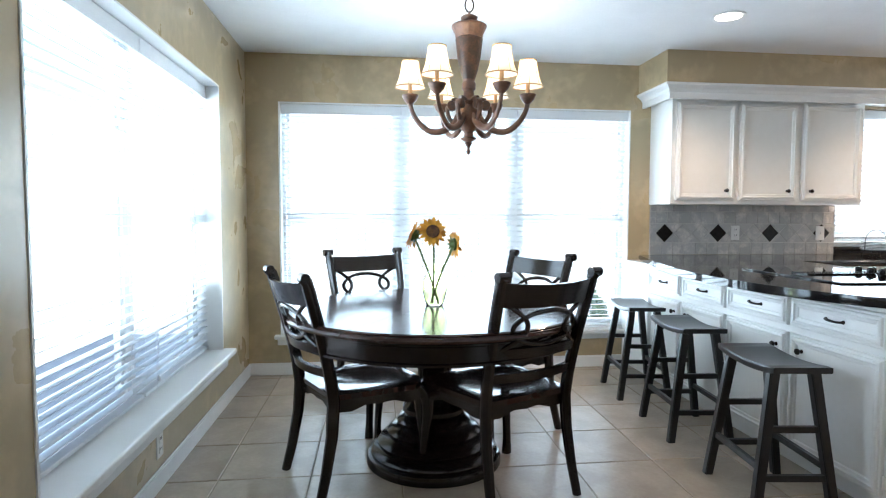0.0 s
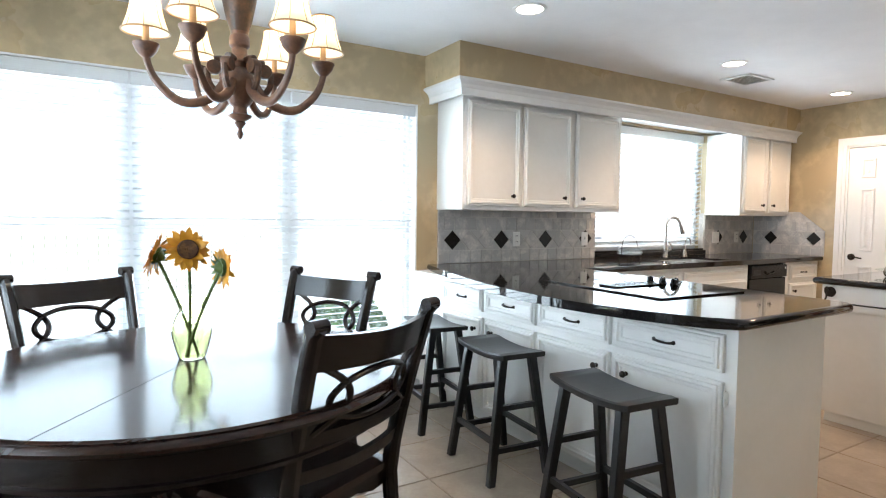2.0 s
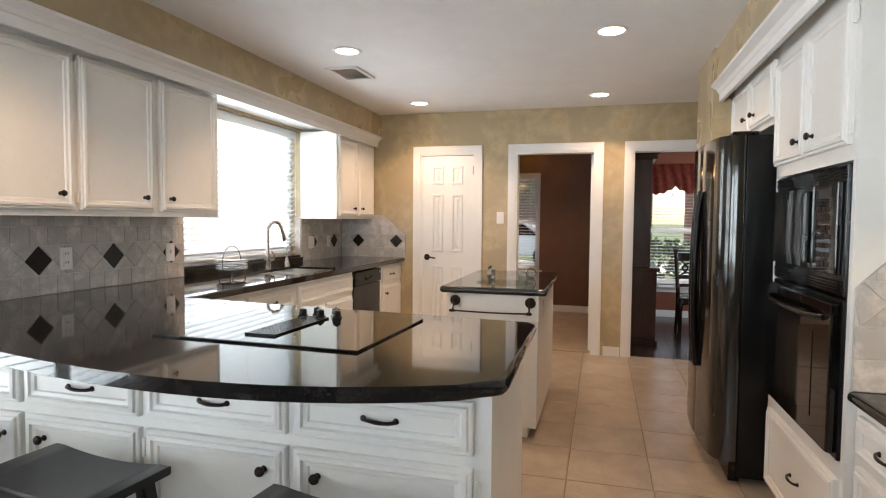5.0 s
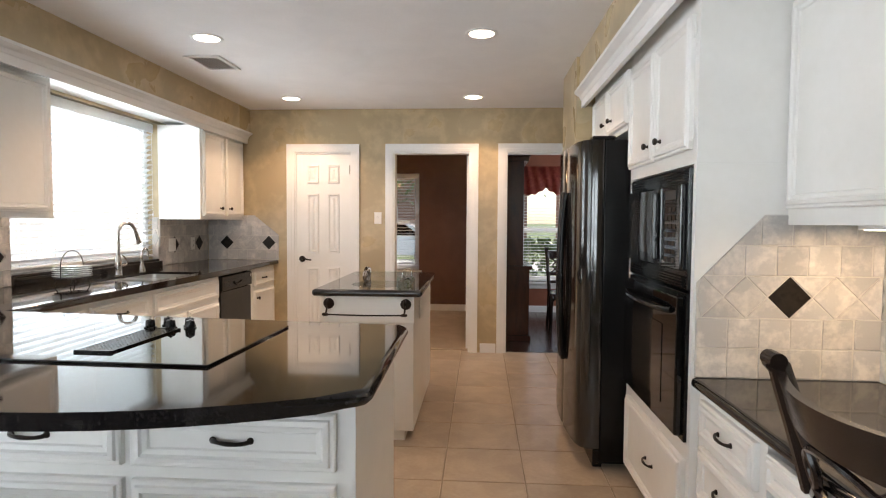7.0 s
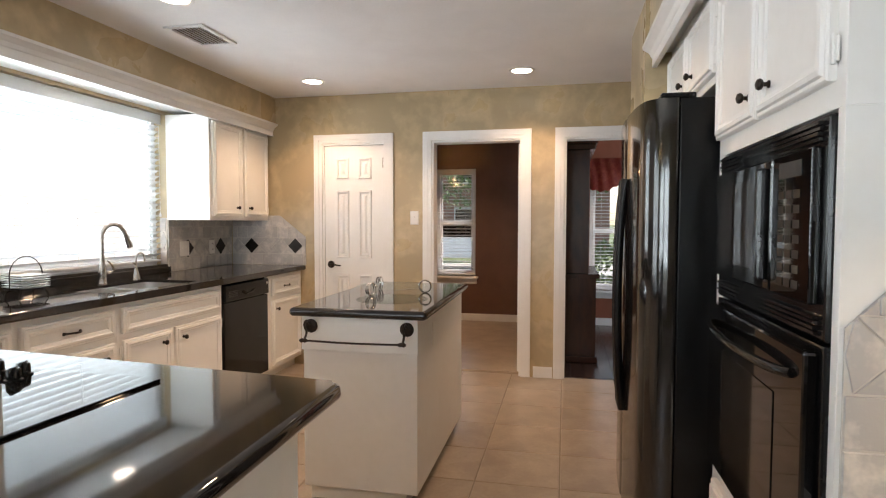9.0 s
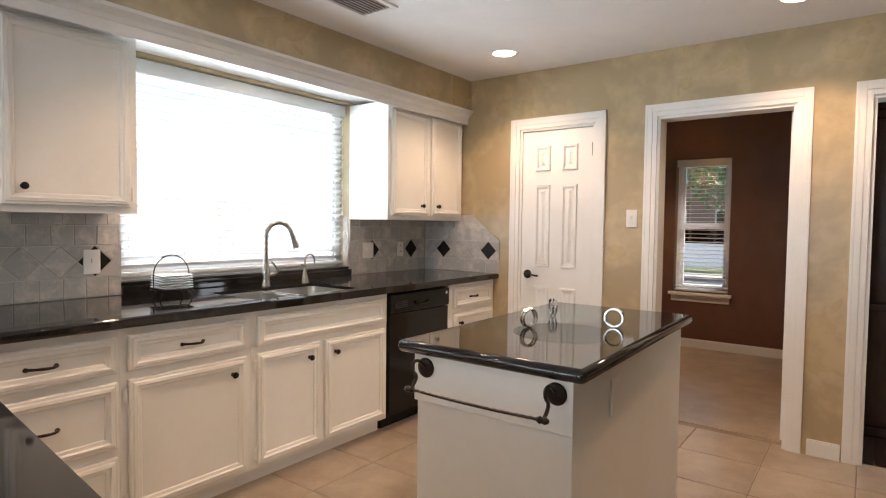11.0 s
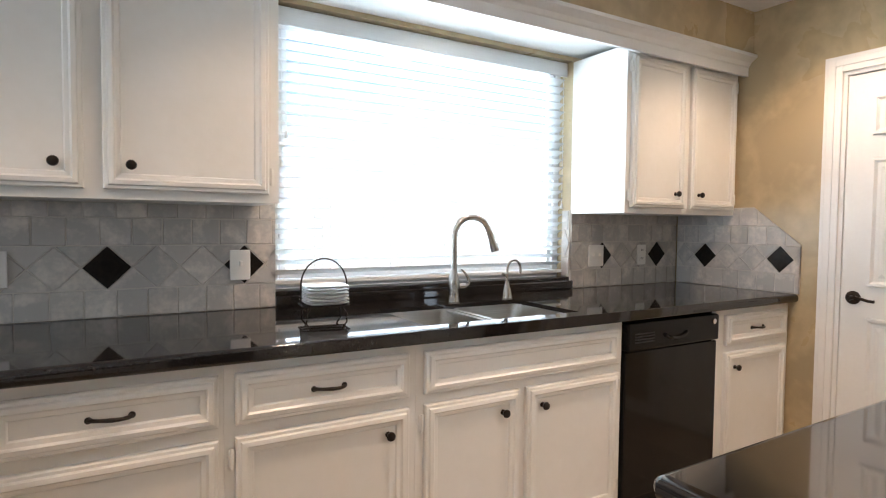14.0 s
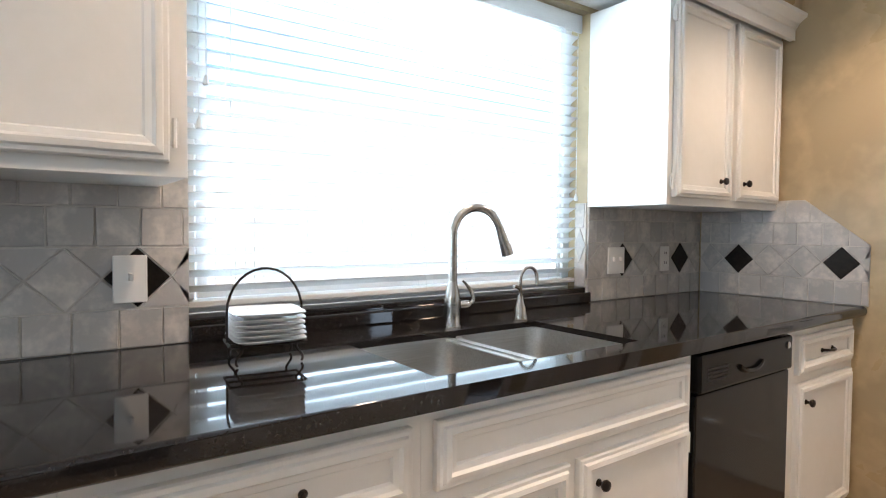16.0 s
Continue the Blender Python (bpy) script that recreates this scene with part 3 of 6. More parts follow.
def front(parent, kind, x0, x1, z0, z1, knob=None, y=0.0):
    """A door or drawer front on a cabinet's face (local y = 0, facing -y). knob: l or r side, t or b end."""
    w, h = x1 - x0, z1 - z0
    bm = bmesh.new()
    panel_bm(bm, w, h, DOORPROF)
    d = obj("drawer" if kind == "drawer" else "door", bm, WHITE, parent, pose(x0, y, z0))
    if kind == "drawer" and knob != "none":
        put("handle", PULL, BRONZE, d, pose(w / 2, -0.014, h / 2), True)
    if kind == "door" and knob:
        kx = 0.075 if knob[0] == "l" else w - 0.075
        put("knob", KNOB, BRONZE, d, pose(kx, -0.014, 0.075 if knob[1] == "b" else h - 0.075), True)
        hx = w + 0.010 if knob[0] == "l" else -0.010
        for z in (0.06, h - 0.06):
            put("hinge", HINGE, WHITE, d, pose(hx, -0.003, z))
    return d


def cabinet(name, m, w, depth, z0, z1, fronts, label, category="cabinet", group="", toe=0.0):
    e = empty(name, m)
    tagged(e, label, category, group)
    spec = [(0, w, 0, depth, z0 + toe, z1)]
    if toe:
        spec.append((0, w, 0.07, depth, z0, z0 + toe))
    boxes("body", WHITE, spec, e, bevel=0.0015)
    for f in fronts:
        front(e, *f)
    return e


UP, LOW = "white upper cabinets", "white base cabinets"
cabinet("upper_cabinet", W(3.21, 5.075, 0), 1.602, YN - 5.075, 1.335, 2.16,
        [("door", 0.035, 0.513, 1.365, 2.105, "rb"), ("door", 0.548, 1.025, 1.365, 2.105, "rb"), ("door", 1.073, 1.565, 1.365, 2.115, "lb")],
        "white painted wall cabinet with three framed doors and bronze knobs", group=UP)
cabinet("upper_cabinet", W(6.500, 5.04, 0), XE - 6.500, YN - 5.04, 1.335, 2.16,
        [("door", 0.032, 0.438, 1.365, 2.115, "rb"), ("door", 0.480, 0.870, 1.365, 2.115, "lb")],
        "white painted wall cabinet with two framed doors and bronze knobs", group=UP)
BF = 4.720   # faces of the sink-side base cabinets
DZ0, DZ1, PZ0, PZ1 = 0.700, 0.845, 0.115, 0.665
cabinet("base_cabinet", W(3.93, BF, 0), 0.635, YN - BF - 0.01, 0, 0.88, [("drawer", 0.105, 0.62, DZ0, DZ1), ("drawer", 0.105, 0.62, 0.40, PZ1), ("drawer", 0.105, 0.62, PZ0, 0.365)],
        "white base cabinet with three drawers and bronze pulls", group=LOW, toe=0.09)
cabinet("base_cabinet", W(4.565, BF, 0), 0.605, YN - BF - 0.01, 0, 0.88, [("drawer", 0.03, 0.575, DZ0, DZ1), ("door", 0.03, 0.575, PZ0, PZ1, "rt")],
        "white base cabinet with one drawer and one door", group=LOW, toe=0.09)
cabinet("sink_cabinet", W(5.17, BF, 0), 0.975, YN - BF - 0.01, 0, 0.70, [("drawer", 0.030, 0.945, DZ0, DZ1, "none"), ("door", 0.030, 0.428, PZ0, PZ1, "rt"), ("door", 0.463, 0.945, PZ0, PZ1, "lt")],
        "white sink base cabinet with a false drawer front and two doors", group=LOW, toe=0.09)
bm = bmesh.new()
box(bm, 5.17, 6.145, BF, BF + 0.02, 0.70, 0.88)
tagged(obj("sink_face_board", bm, WHITE), "white face board above the sink cabinet", kind="structure")
cabinet("base_cabinet", W(6.785, BF, 0), XE - 6.785, YN - BF - 0.01, 0, 0.88, [("drawer", 0.06, 0.57, DZ0, DZ1), ("door", 0.06, 0.57, PZ0, PZ1, "lt")],
        "white base cabinet with one drawer and one door", group=LOW, toe=0.09)

# dishwasher between the base cabinets
dw = empty("dishwasher", W(6.15, BF - 0.012, 0))
tagged(dw, "black built-in dishwasher with a recessed handle", "dishwasher")
boxes("body", BLACKTEX, [(0.005, 0.63, 0.03, 0.60, 0.09, 0.87), (0.02, 0.61, 0.08, 0.6, 0.0, 0.09)], dw)
boxes("door", BLACKGLOSS, [(0.008, 0.627, 0.0, 0.03, 0.10, 0.735)], dw, bevel=0.006)
boxes("control_panel", BLACKTEX, [(0.008, 0.627, -0.012, 0.03, 0.74, 0.862)], dw, bevel=0.01)
boxes("vent", SLOT, [(0.05, 0.17, -0.0135, -0.0115, 0.775 + 0.012 * i, 0.781 + 0.012 * i) for i in range(4)], dw, bevel=0)
bm = bmesh.new()
tube(bm, bez((0.24, -0.014, 0.80), (0.27, -0.02, 0.77), (0.36, -0.02, 0.77), (0.39, -0.014, 0.80)), 0.008)
obj("handle", bm, BLACKGLOSS, dw, smooth=True)
bm = bmesh.new()
lathe(bm, [(0.013, 0), (0.013, 0.004), (0.010, 0.006)], 16, m=pose(0.585, -0.012, 0.83, 90))
obj("badge", bm, CHROME, dw)

# crown moulding and light valance along the soffits
def crown(name, pts, label):
    """Moulding swept along a path of (x, y, outward x, outward y)."""
    prof = [(0.0, 2.112), (0.004, 2.112), (0.004, 2.160), (0.010, 2.165), (0.020, 2.184), (0.042, 2.200), (0.052, 2.206), (0.054, 2.222), (0.0, 2.222)]
    bm = bmesh.new()
    rings = [[bm.verts.new((x + ox * o, y + oy * o, z)) for o, z in prof] for x, y, ox, oy in pts]
    for a, b in zip(rings, rings[1:]):
        for i in range(len(prof)):
            j = (i + 1) % len(prof)
            bm.faces.new((a[i], a[j], b[j], b[i]))
    bm.faces.new(rings[0]), bm.faces.new(rings[-1][::-1])
    return tagged(obj(name, bm, TRIM), label, kind="structure")


crown("crown_north", [(3.14, YN, -1, 0), (3.14, 4.985, -1, -1), (XE, 4.985, 0, -1)], "white crown moulding over the wall cabinets")
bm = bmesh.new()
box(bm, 3.14, XE, 4.985, 5.005, 2.114, 2.214)
box(bm, 3.14, 3.16, 5.005, YN, 2.114, 2.214)
box(bm, 3.16, XE, 5.005, YN, 2.187, 2.214)
tagged(obj("soffit_lining", bm, TRIM), "white painted boards under the soffit", kind="structure")
crown("crown_south", [(2.06, 1.90, 0, 1), (5.64, 1.90, 0, 1)], "white crown moulding over the oven cabinet")
bm = bmesh.new()
box(bm, 2.06, 5.64, 1.88, 1.90, 2.114, 2.214)
box(bm, 2.06, 5.64, 1.15, 1.88, 2.187, 2.214)
tagged(obj("soffit_lining", bm, TRIM), "white painted boards under the soffit", kind="structure")

# ---- peninsula ----
pen = empty("peninsula", W(3.0, 2.89, 0))
tagged(pen, "white kitchen peninsula with a bowed black granite top", "kitchen counter")
bm = bmesh.new()
extrude_poly(bm, [(0, 0), (0.625, 0), (0.93, 1.80), (0.93, 2.525), (0, 2.525)], 0.09, 0.882)
extrude_poly(bm, [(0.07, 0.07), (0.55, 0.07), (0.86, 1.80), (0.86, 2.52), (0.07, 2.52)], 0.0, 0.09)
obj("body", bm, WHITE, pen)
face = empty("west_face", W(0, 2.525, 0, FRONT_W))
face.parent = pen
ys = [2.525 - (y - 2.89) for y in (4.955, 4.475, 3.99, 3.475, 2.925)]
for i in range(4):
    a, b = ys[i] + 0.012, ys[i + 1] - 0.012
    front(face, "drawer", a, b, DZ0 + 0.008, DZ1 + 0.008)
    front(face, "door", a, b, PZ0, PZ1 + 0.008, "rt" if i % 2 == 0 else "lt")
ang = math.degrees(math.atan2(0.305, 1.80))
face2 = empty("east_face", W(0.625, 0, 0, 90 - ang))
face2.parent = pen
for a, b in ((0.05, 0.58), (0.62, 1.18), (1.22, 1.74)):
    front(face2, "drawer", a, b, DZ0, DZ1)
    front(face2, "door", a, b, PZ0, PZ1, "lt")
curve = bez((3.13, YN - 0.004, 0), (2.84, 4.45, 0), (2.52, 3.60, 0), (2.945, 2.875, 0), 26)
outline = [(p.x, p.y) for p in curve] + [(2.965, 2.852), (3.00, 2.845), (3.80, 2.862), (3.83, 2.875), (3.835, 2.90), (4.00, 4.668), (4.00, YN - 0.004)]
bm = bmesh.new()
extrude_poly(bm, outline[::-1], 0.882, 0.923, 0.0195, seg=6, skip=lambda a, b: (a.x > 3.99 and b.x > 3.99) or (a.y > 5.4 and b.y > 5.4))
top = obj("countertop", bm, GRANITE, None, None, True)
top.parent, top.matrix_parent_inverse = pen, W(3.0, 2.89, 0).inverted()
tagged(top, "polished black-brown granite")

# sink-side granite top with the sink cut-out
SX0, SX1, SY0, SY1 = 5.225, 5.93, 4.750, 5.165
bm = bmesh.new()
us, vs = [4.0, SX0, SX1, XE - 0.002], [4.668, SY0, SY1, YN - 0.004]
gridsolid(bm, us, vs, lambda u, v: not (SX0 < u < SX1 and SY0 < v < SY1), lambda u, v, s: (u, v, (0.880, 0.923)[s]))
es = [e for e in bm.edges if all(abs(v.co.y - 4.668) < 1e-4 for v in e.verts) and abs(e.verts[0].co.z - e.verts[1].co.z) < 1e-4]
bmesh.ops.bevel(bm, geom=es, offset=0.019, segments=4, affect="EDGES", profile=0.5)
tagged(obj("countertop", bm, GRANITE, None, None, True), "polished black-brown granite counter with an undermount sink", "countertop")
bm = bmesh.new()
box(bm, 4.885, 6.50, YN + 0.0, YN + 0.10, 0.931, 0.985, 0.004)
box(bm, 4.885, 6.50, YN - 0.030, YN - 0.004, 0.924, 0.968, 0.004)
tagged(obj("window_ledge", bm, GRANITE), "polished black granite ledge under the sink window", kind="structure")


def basin(bm, x0, x1, y0, y1, z0, z1, r=0.05, t=0.006):
    def ring(ins, z):
        out = []
        rr = r
        for cx, cy, a0 in ((x1 - ins - rr, y1 - ins - rr, 0), (x0 + ins + rr, y1 - ins - rr, 90), (x0 + ins + rr, y0 + ins + rr, 180), (x1 - ins - rr, y0 + ins + rr, 270)):
            for k in range(5):
                a = radians(a0 + 22.5 * k)
                out.append(bm.verts.new((cx + rr * math.cos(a), cy + rr * math.sin(a), z)))
        return out
    rings = [ring(-0.012, z1), ring(0.0, z1), ring(0.004, z0 + 0.04), ring(0.016, z0 + 0.01), ring(0.05, z0), ring(0.052, z0 - t), ring(0.0, z0 - t), ring(-0.012, z1 - t)]
    for a, b in zip(rings, rings[1:]):
        for i in range(len(a)):
            bm.faces.new((a[i], a[(i + 1) % len(a)], b[(i + 1) % len(a)], b[i]))
    bm.faces.new(rings[4])
    bm.faces.new(rings[5])


bm = bmesh.new()
basin(bm, SX0 + 0.002, 5.565, SY0 + 0.002, SY1 - 0.002, 0.715, 0.905)
basin(bm, 5.589, SX1 - 0.002, SY0 + 0.002, SY1 - 0.002, 0.715, 0.905)
box(bm, 5.547, 5.607, SY0 + 0.002, SY1 - 0.002, 0.892, 0.900, 0.003)
for cx in (5.395, 5.76):
    lathe(bm, [(0.045, 0.7162), (0.045, 0.719), (0.03, 0.719), (0.02, 0.7165)], 20, m=pose(cx, 4.99, 0))
tagged(obj("kitchen_sink", bm, STEEL, None, None, True), "brushed steel double-bowl undermount sink in black granite", "sink")

# tap and soap dispenser
tap = empty("kitchen_tap", W(5.63, 5.228, 0.923) @ Matrix.Scale(0.885, 4))
tagged(tap, "brushed nickel pull-down kitchen tap with a high arch", "tap")
bm = bmesh.new()
lathe(bm, [(0.031, 0), (0.031, 0.005), (0.027, 0.012), (0.028, 0.06), (0.031, 0.085), (0.026, 0.12), (0.018, 0.15), (0.016, 0.165), (0.0, 0.165)], 20)
obj("body", bm, NICKEL, tap, smooth=True)
bm = bmesh.new()
arch = [Vector((0, 0, 0.15)), Vector((0, 0, 0.30))] + [Vector((0.095 - 0.095 * math.cos(a), -0.035 * (1 - math.cos(a)) * 0.5, 0.33 + 0.10 * math.sin(a))) for a in np.linspace(0, math.pi * 0.90, 14)]
tube(bm, arch, 0.0160, 12)
obj("spout", bm, NICKEL, tap, smooth=True)
bm = bmesh.new()
e0, e1 = arch[-1], arch[-1] + Vector((0.035, -0.012, -0.105))
tube(bm, [e0, e0.lerp(e1, 0.3), e0.lerp(e1, 0.75), e1], [0.018, 0.020, 0.024, 0.026], 14)
obj("spray_head", bm, NICKEL, tap, smooth=True)
bm = bmesh.new()
tube(bm, [(0.025, -0.01, 0.075), (0.05, -0.018, 0.078), (0.062, -0.02, 0.08)], [0.016, 0.017, 0.012], 10)
tube(bm, bez((0.055, -0.02, 0.085), (0.09, -0.03, 0.07), (0.075, -0.03, 0.13), (0.035, -0.012, 0.165)), [0.007] * 8 + [0.006, 0.005, 0.004], 8)
obj("lever", bm, NICKEL, tap, smooth=True)
soap = empty("soap_dispenser", W(5.93, 5.232, 0.923))
tagged(soap, "brushed nickel soap dispenser beside the sink", "soap dispenser")
bm = bmesh.new()
lathe(bm, [(0.026, 0), (0.024, 0.01), (0.020, 0.035), (0.012, 0.06), (0.009, 0.08), (0.0, 0.08)], 16)
obj("body", bm, NICKEL, soap, smooth=True)
bm = bmesh.new()
tube(bm, [(0, 0, 0.07), (0, 0, 0.13)] + [(0.035 - 0.035 * math.cos(a), -0.01 * math.sin(a / 2), 0.14 + 0.04 * math.sin(a)) for a in np.linspace(0.1, math.pi, 9)] + [(0.07, -0.01, 0.115)], 0.006, 8)
tube(bm, [(-0.03, 0, 0.115), (-0.012, 0, 0.11), (0, 0, 0.10)], 0.006, 8)
obj("spout", bm, NICKEL, soap, smooth=True)

# plate rack with square plates
rack = empty("plate_rack", W(4.985, 5.10, 0.923, -8))
tagged(rack, "black wire plate rack on the granite counter", "plate rack")
bm = bmesh.new()
tube(bm, [(0.085 * math.cos(a), 0, 0.115 + 0.10 * math.sin(a)) for a in np.linspace(0, math.pi, 16)], 0.003, 6)
for sx in (-1, 1):
    tube(bm, [(0.085 * sx, 0, 0.115), (0.085 * sx, 0, 0.045)], 0.003, 6)
    tube(bm, [(0.085 * sx, -0.05, 0.045), (0.085 * sx, 0.05, 0.045)], 0.003, 6)
    for sy in (-1, 1):
        tube(bm, bez((0.062 * sx, 0.05 * sy, 0.045), (0.05 * sx, 0.052 * sy, 0.03), (0.085 * sx, 0.055 * sy, 0.02), (0.07 * sx, 0.058 * sy, 0.003), 8), 0.003, 6)
for sy in (-1, 0, 1):
    tube(bm, [(-0.085, 0.05 * sy, 0.045), (0.085, 0.05 * sy, 0.045)], 0.003, 6)
obj("frame", bm, BRONZE, rack, smooth=True)
bm = bmesh.new()
loops = []
for s, z in ((0.050, 0.0), (0.058, 0.0), (0.080, 0.0085), (0.081, 0.0105), (0.075, 0.0098), (0.056, 0.0045), (0.0, 0.0040)):
    loops.append([bm.verts.new((s * x * (0.94 if k else 1), s * y * (0.94 if k else 1), z)) for x, y, k in ((1, -.6, 0), (1, .6, 0), (1, 1, 1), (.6, 1, 0), (-.6, 1, 0), (-1, 1, 1), (-1, .6, 0), (-1, -.6, 0), (-1, -1, 1), (-.6, -1, 0), (.6, -1, 0), (1, -1, 1))])
for a, b in zip(loops, loops[1:]):
    for i in range(12):
        bm.faces.new((a[i], a[(i + 1) % 12], b[(i + 1) % 12], b[i]))
bm.faces.new(loops[0])
plate_me = bpy.data.meshes.new("plate")
bmesh.ops.remove_doubles(bm, verts=bm.verts, dist=1e-5)
bmesh.ops.recalc_face_normals(bm, faces=bm.faces)
bm.to_mesh(plate_me), bm.free()
for i in range(6):
    p = put("plate", plate_me, PLATE, None, W(4.985, 5.10, 0.923 + 0.0485 + 0.0120 * i, -8 + random.uniform(-3, 3)))
    tagged(p, "square white porcelain plate stacked in a wire rack", "plate", "stacked plates")

# cooktop set in the peninsula
ck = empty("cooktop", W(3.13, 3.33, 0.923, -2))
tagged(ck, "black glass electric cooktop with a downdraft grille", "cooktop")
boxes("glass_top", BLACKGLASS, [(0, 0.605, 0, 0.78, 0, 0.008)], ck, bevel=0.003)
boxes("grille", BLACKGLOSS, [(0.10, 0.46, 0.355 + 0.012 * i, 0.361 + 0.012 * i, 0.008, 0.015) for i in range(10)] + [(0.095, 0.10, 0.35, 0.474, 0.008, 0.016), (0.46, 0.465, 0.35, 0.474, 0.008, 0.016)], ck, bevel=0.001)
bm = bmesh.new()
lathe(bm, [(0.022, 0), (0.022, 0.004), (0.017, 0.006), (0.016, 0.026), (0.013, 0.030), (0, 0.030)], 16)
box(bm, -0.018, 0.018, -0.005, 0.005, 0.006, 0.034, 0.003)
kn = bpy.data.meshes.new("knob")
bm.to_mesh(kn), bm.free()
for x, y in ((0.50, 0.335), (0.55, 0.365), (0.50, 0.41), (0.55, 0.45), (0.50, 0.49)):
    put("knob", kn, BLACKGLOSS, ck, pose(x, y, 0.008, 0, 0, 30), True)

# ---- island ----
isl = empty("kitchen_island", W(4.94, 2.925, 0))
tagged(isl, "white kitchen island with a black granite top", "kitchen island")
bm = bmesh.new()
box(bm, 0.055, 1.19, 0.055, 0.61, 0.065, 0.882, 0.002)
box(bm, 0.075, 1.12, 0.11, 0.585, 0.0, 0.065)
box(bm, 0.043, 0.055, 0.050, 0.615, 0.72, 0.882, 0.002)
obj("body", bm, WHITE, isl)
bm = bmesh.new()
extrude_poly(bm, [(0.012, 0), (1.228, 0.02), (1.24, 0.035), (1.235, 0.68), (0.012, 0.66), (0, 0.648), (0, 0.012)], 0.882, 0.923, 0.019)
tagged(obj("countertop", bm, GRANITE, isl, None, True), "polished black-brown granite")
bm = bmesh.new()
for y in (0.10, 0.565):
    lathe(bm, [(0.0, 0), (0.032, 0), (0.033, 0.004), (0.028, 0.010), (0.012, 0.014), (0.0, 0.014)], 18, m=pose(0.043, y, 0.835, 0, -90))
    tube(bm, bez((0.03, y, 0.845), (-0.02, y, 0.895), (-0.05, y, 0.85), (-0.012, y, 0.825)) + bez((-0.012, y, 0.825), (0.0, y, 0.81), (-0.02, y, 0.79), (-0.042, y, 0.782))[1:], 0.0055, 8)
    lathe(bm, [(0.0, -0.02), (0.006, -0.018), (0.011, -0.008), (0.008, 0.0), (0.011, 0.008), (0.006, 0.018), (0, 0.02)], 10, m=pose(-0.042, y, 0.782, 90))
tube(bm, [(-0.042, 0.10 + 0.465 * i / 40, 0.782 - 0.004 * math.sin(math.pi * i / 40) + 0.0012 * (i % 2)) for i in range(41)], 0.0048, 6)
tagged(obj("towel_bar", bm, BRONZE, isl, None, True), "wrought iron towel bar with scrolled brackets")
boxes("power_socket", SWITCH, [(0.34, 0.42, 0.0485, 0.055, 0.70, 0.82)], isl, bevel=0.002)

tray = empty("glass_tray", W(5.60, 3.285, 0.923))
tagged(tray, "round clear glass tray on chrome ring feet", "tray")
bm = bmesh.new()
lathe(bm, [(0.0, 0.034), (0.198, 0.034), (0.202, 0.037), (0.198, 0.040), (0.0, 0.040)], 48)
obj("glass_plate", bm, TRAYGLASS, tray, smooth=True).visible_shadow = False
for a in (40, 160, 280):
    bm = bmesh.new()
    for ofs in (-0.007, 0.007):
        tube(bm, [(0.033 * math.cos(t), ofs, 0.0375 + 0.033 * math.sin(t)) for t in np.linspace(0, 2 * math.pi, 21)[:-1]], 0.0042, 8, True)
    obj("ring_foot", bm, CHROME, tray, W(0.188 * math.cos(radians(a)), 0.188 * math.sin(radians(a)), 0, a), True)

# ---- oven wall, refrigerator and desk ----
tower = empty("oven_cabinet", W(4.66, 1.81, 0, FRONT_S))
tagged(tower, "tall white cabinet housing the built-in ovens", "cabinet")
boxes("body", WHITE, [(0, 0.91, 0.0, 0.66, 0.05, 0.50), (0, 0.91, 0.0, 0.66, 1.545, 2.187), (0, 0.07, 0.0, 0.66, 0.50, 1.545), (0.88, 0.91, 0.0, 0.66, 0.50, 1.545), (0.07, 0.88, 0.60, 0.66, 0.5, 1.545), (0, 0.91, 0.06, 0.66, 0, 0.05)], tower, bevel=0.0015)
front(tower, "drawer", 0.06, 0.88, 0.075, 0.44)
front(tower, "door", 0.02, 0.43, 1.60, 2.09, "rb")
front(tower, "door", 0.45, 0.87, 1.60, 2.09, "lb")
mw = empty("microwave_oven", W(4.59, 1.822, 1.075, FRONT_S))
tagged(mw, "black built-in microwave above the oven", "microwave")
boxes("body", BLACKGLOSS, [(0, 0.81, 0, 0.45, 0, 0.462)], mw, bevel=0.008)
boxes("door", BLACKGLASS, [(0.03, 0.545, -0.02, 0, 0.075, 0.40)], mw, bevel=0.006)
boxes("window", OVENGLASS, [(0.10, 0.44, -0.0225, -0.02, 0.12, 0.36)], mw, bevel=0.001)
boxes("handle", BLACKGLOSS, [(0.50, 0.53, -0.045, -0.02, 0.10, 0.38)], mw, bevel=0.008)
boxes("control_panel", BLACKGLASS, [(0.555, 0.78, -0.02, 0, 0.075, 0.40)], mw, bevel=0.004)
boxes("button", BRONZE, [(0.60 + 0.045 * i, 0.635 + 0.045 * i, -0.0215, -0.02, 0.10 + 0.033 * j, 0.118 + 0.033 * j) for i in range(3) for j in range(7)], mw, bevel=0)
boxes("display", SLOT, [(0.60, 0.73, -0.0215, -0.02, 0.345, 0.38)], mw, bevel=0)
boxes("vent", BLACKGLOSS, [(0.03, 0.78, -0.008 - 0.003 * (i % 2), 0.0, z + 0.011 * i, z + 0.008 + 0.011 * i) for z in (0.012, 0.41) for i in range(4)], mw, bevel=0.001)
ov = empty("wall_oven", W(4.59, 1.822, 0.505, FRONT_S))
tagged(ov, "black built-in wall oven with a glass door", "oven")
boxes("body", BLACKGLOSS, [(0, 0.81, 0, 0.55, 0, 0.565)], ov, bevel=0.006)
boxes("door", BLACKGLASS, [(0.015, 0.795, -0.03, 0, 0.02, 0.55)], ov, bevel=0.008)
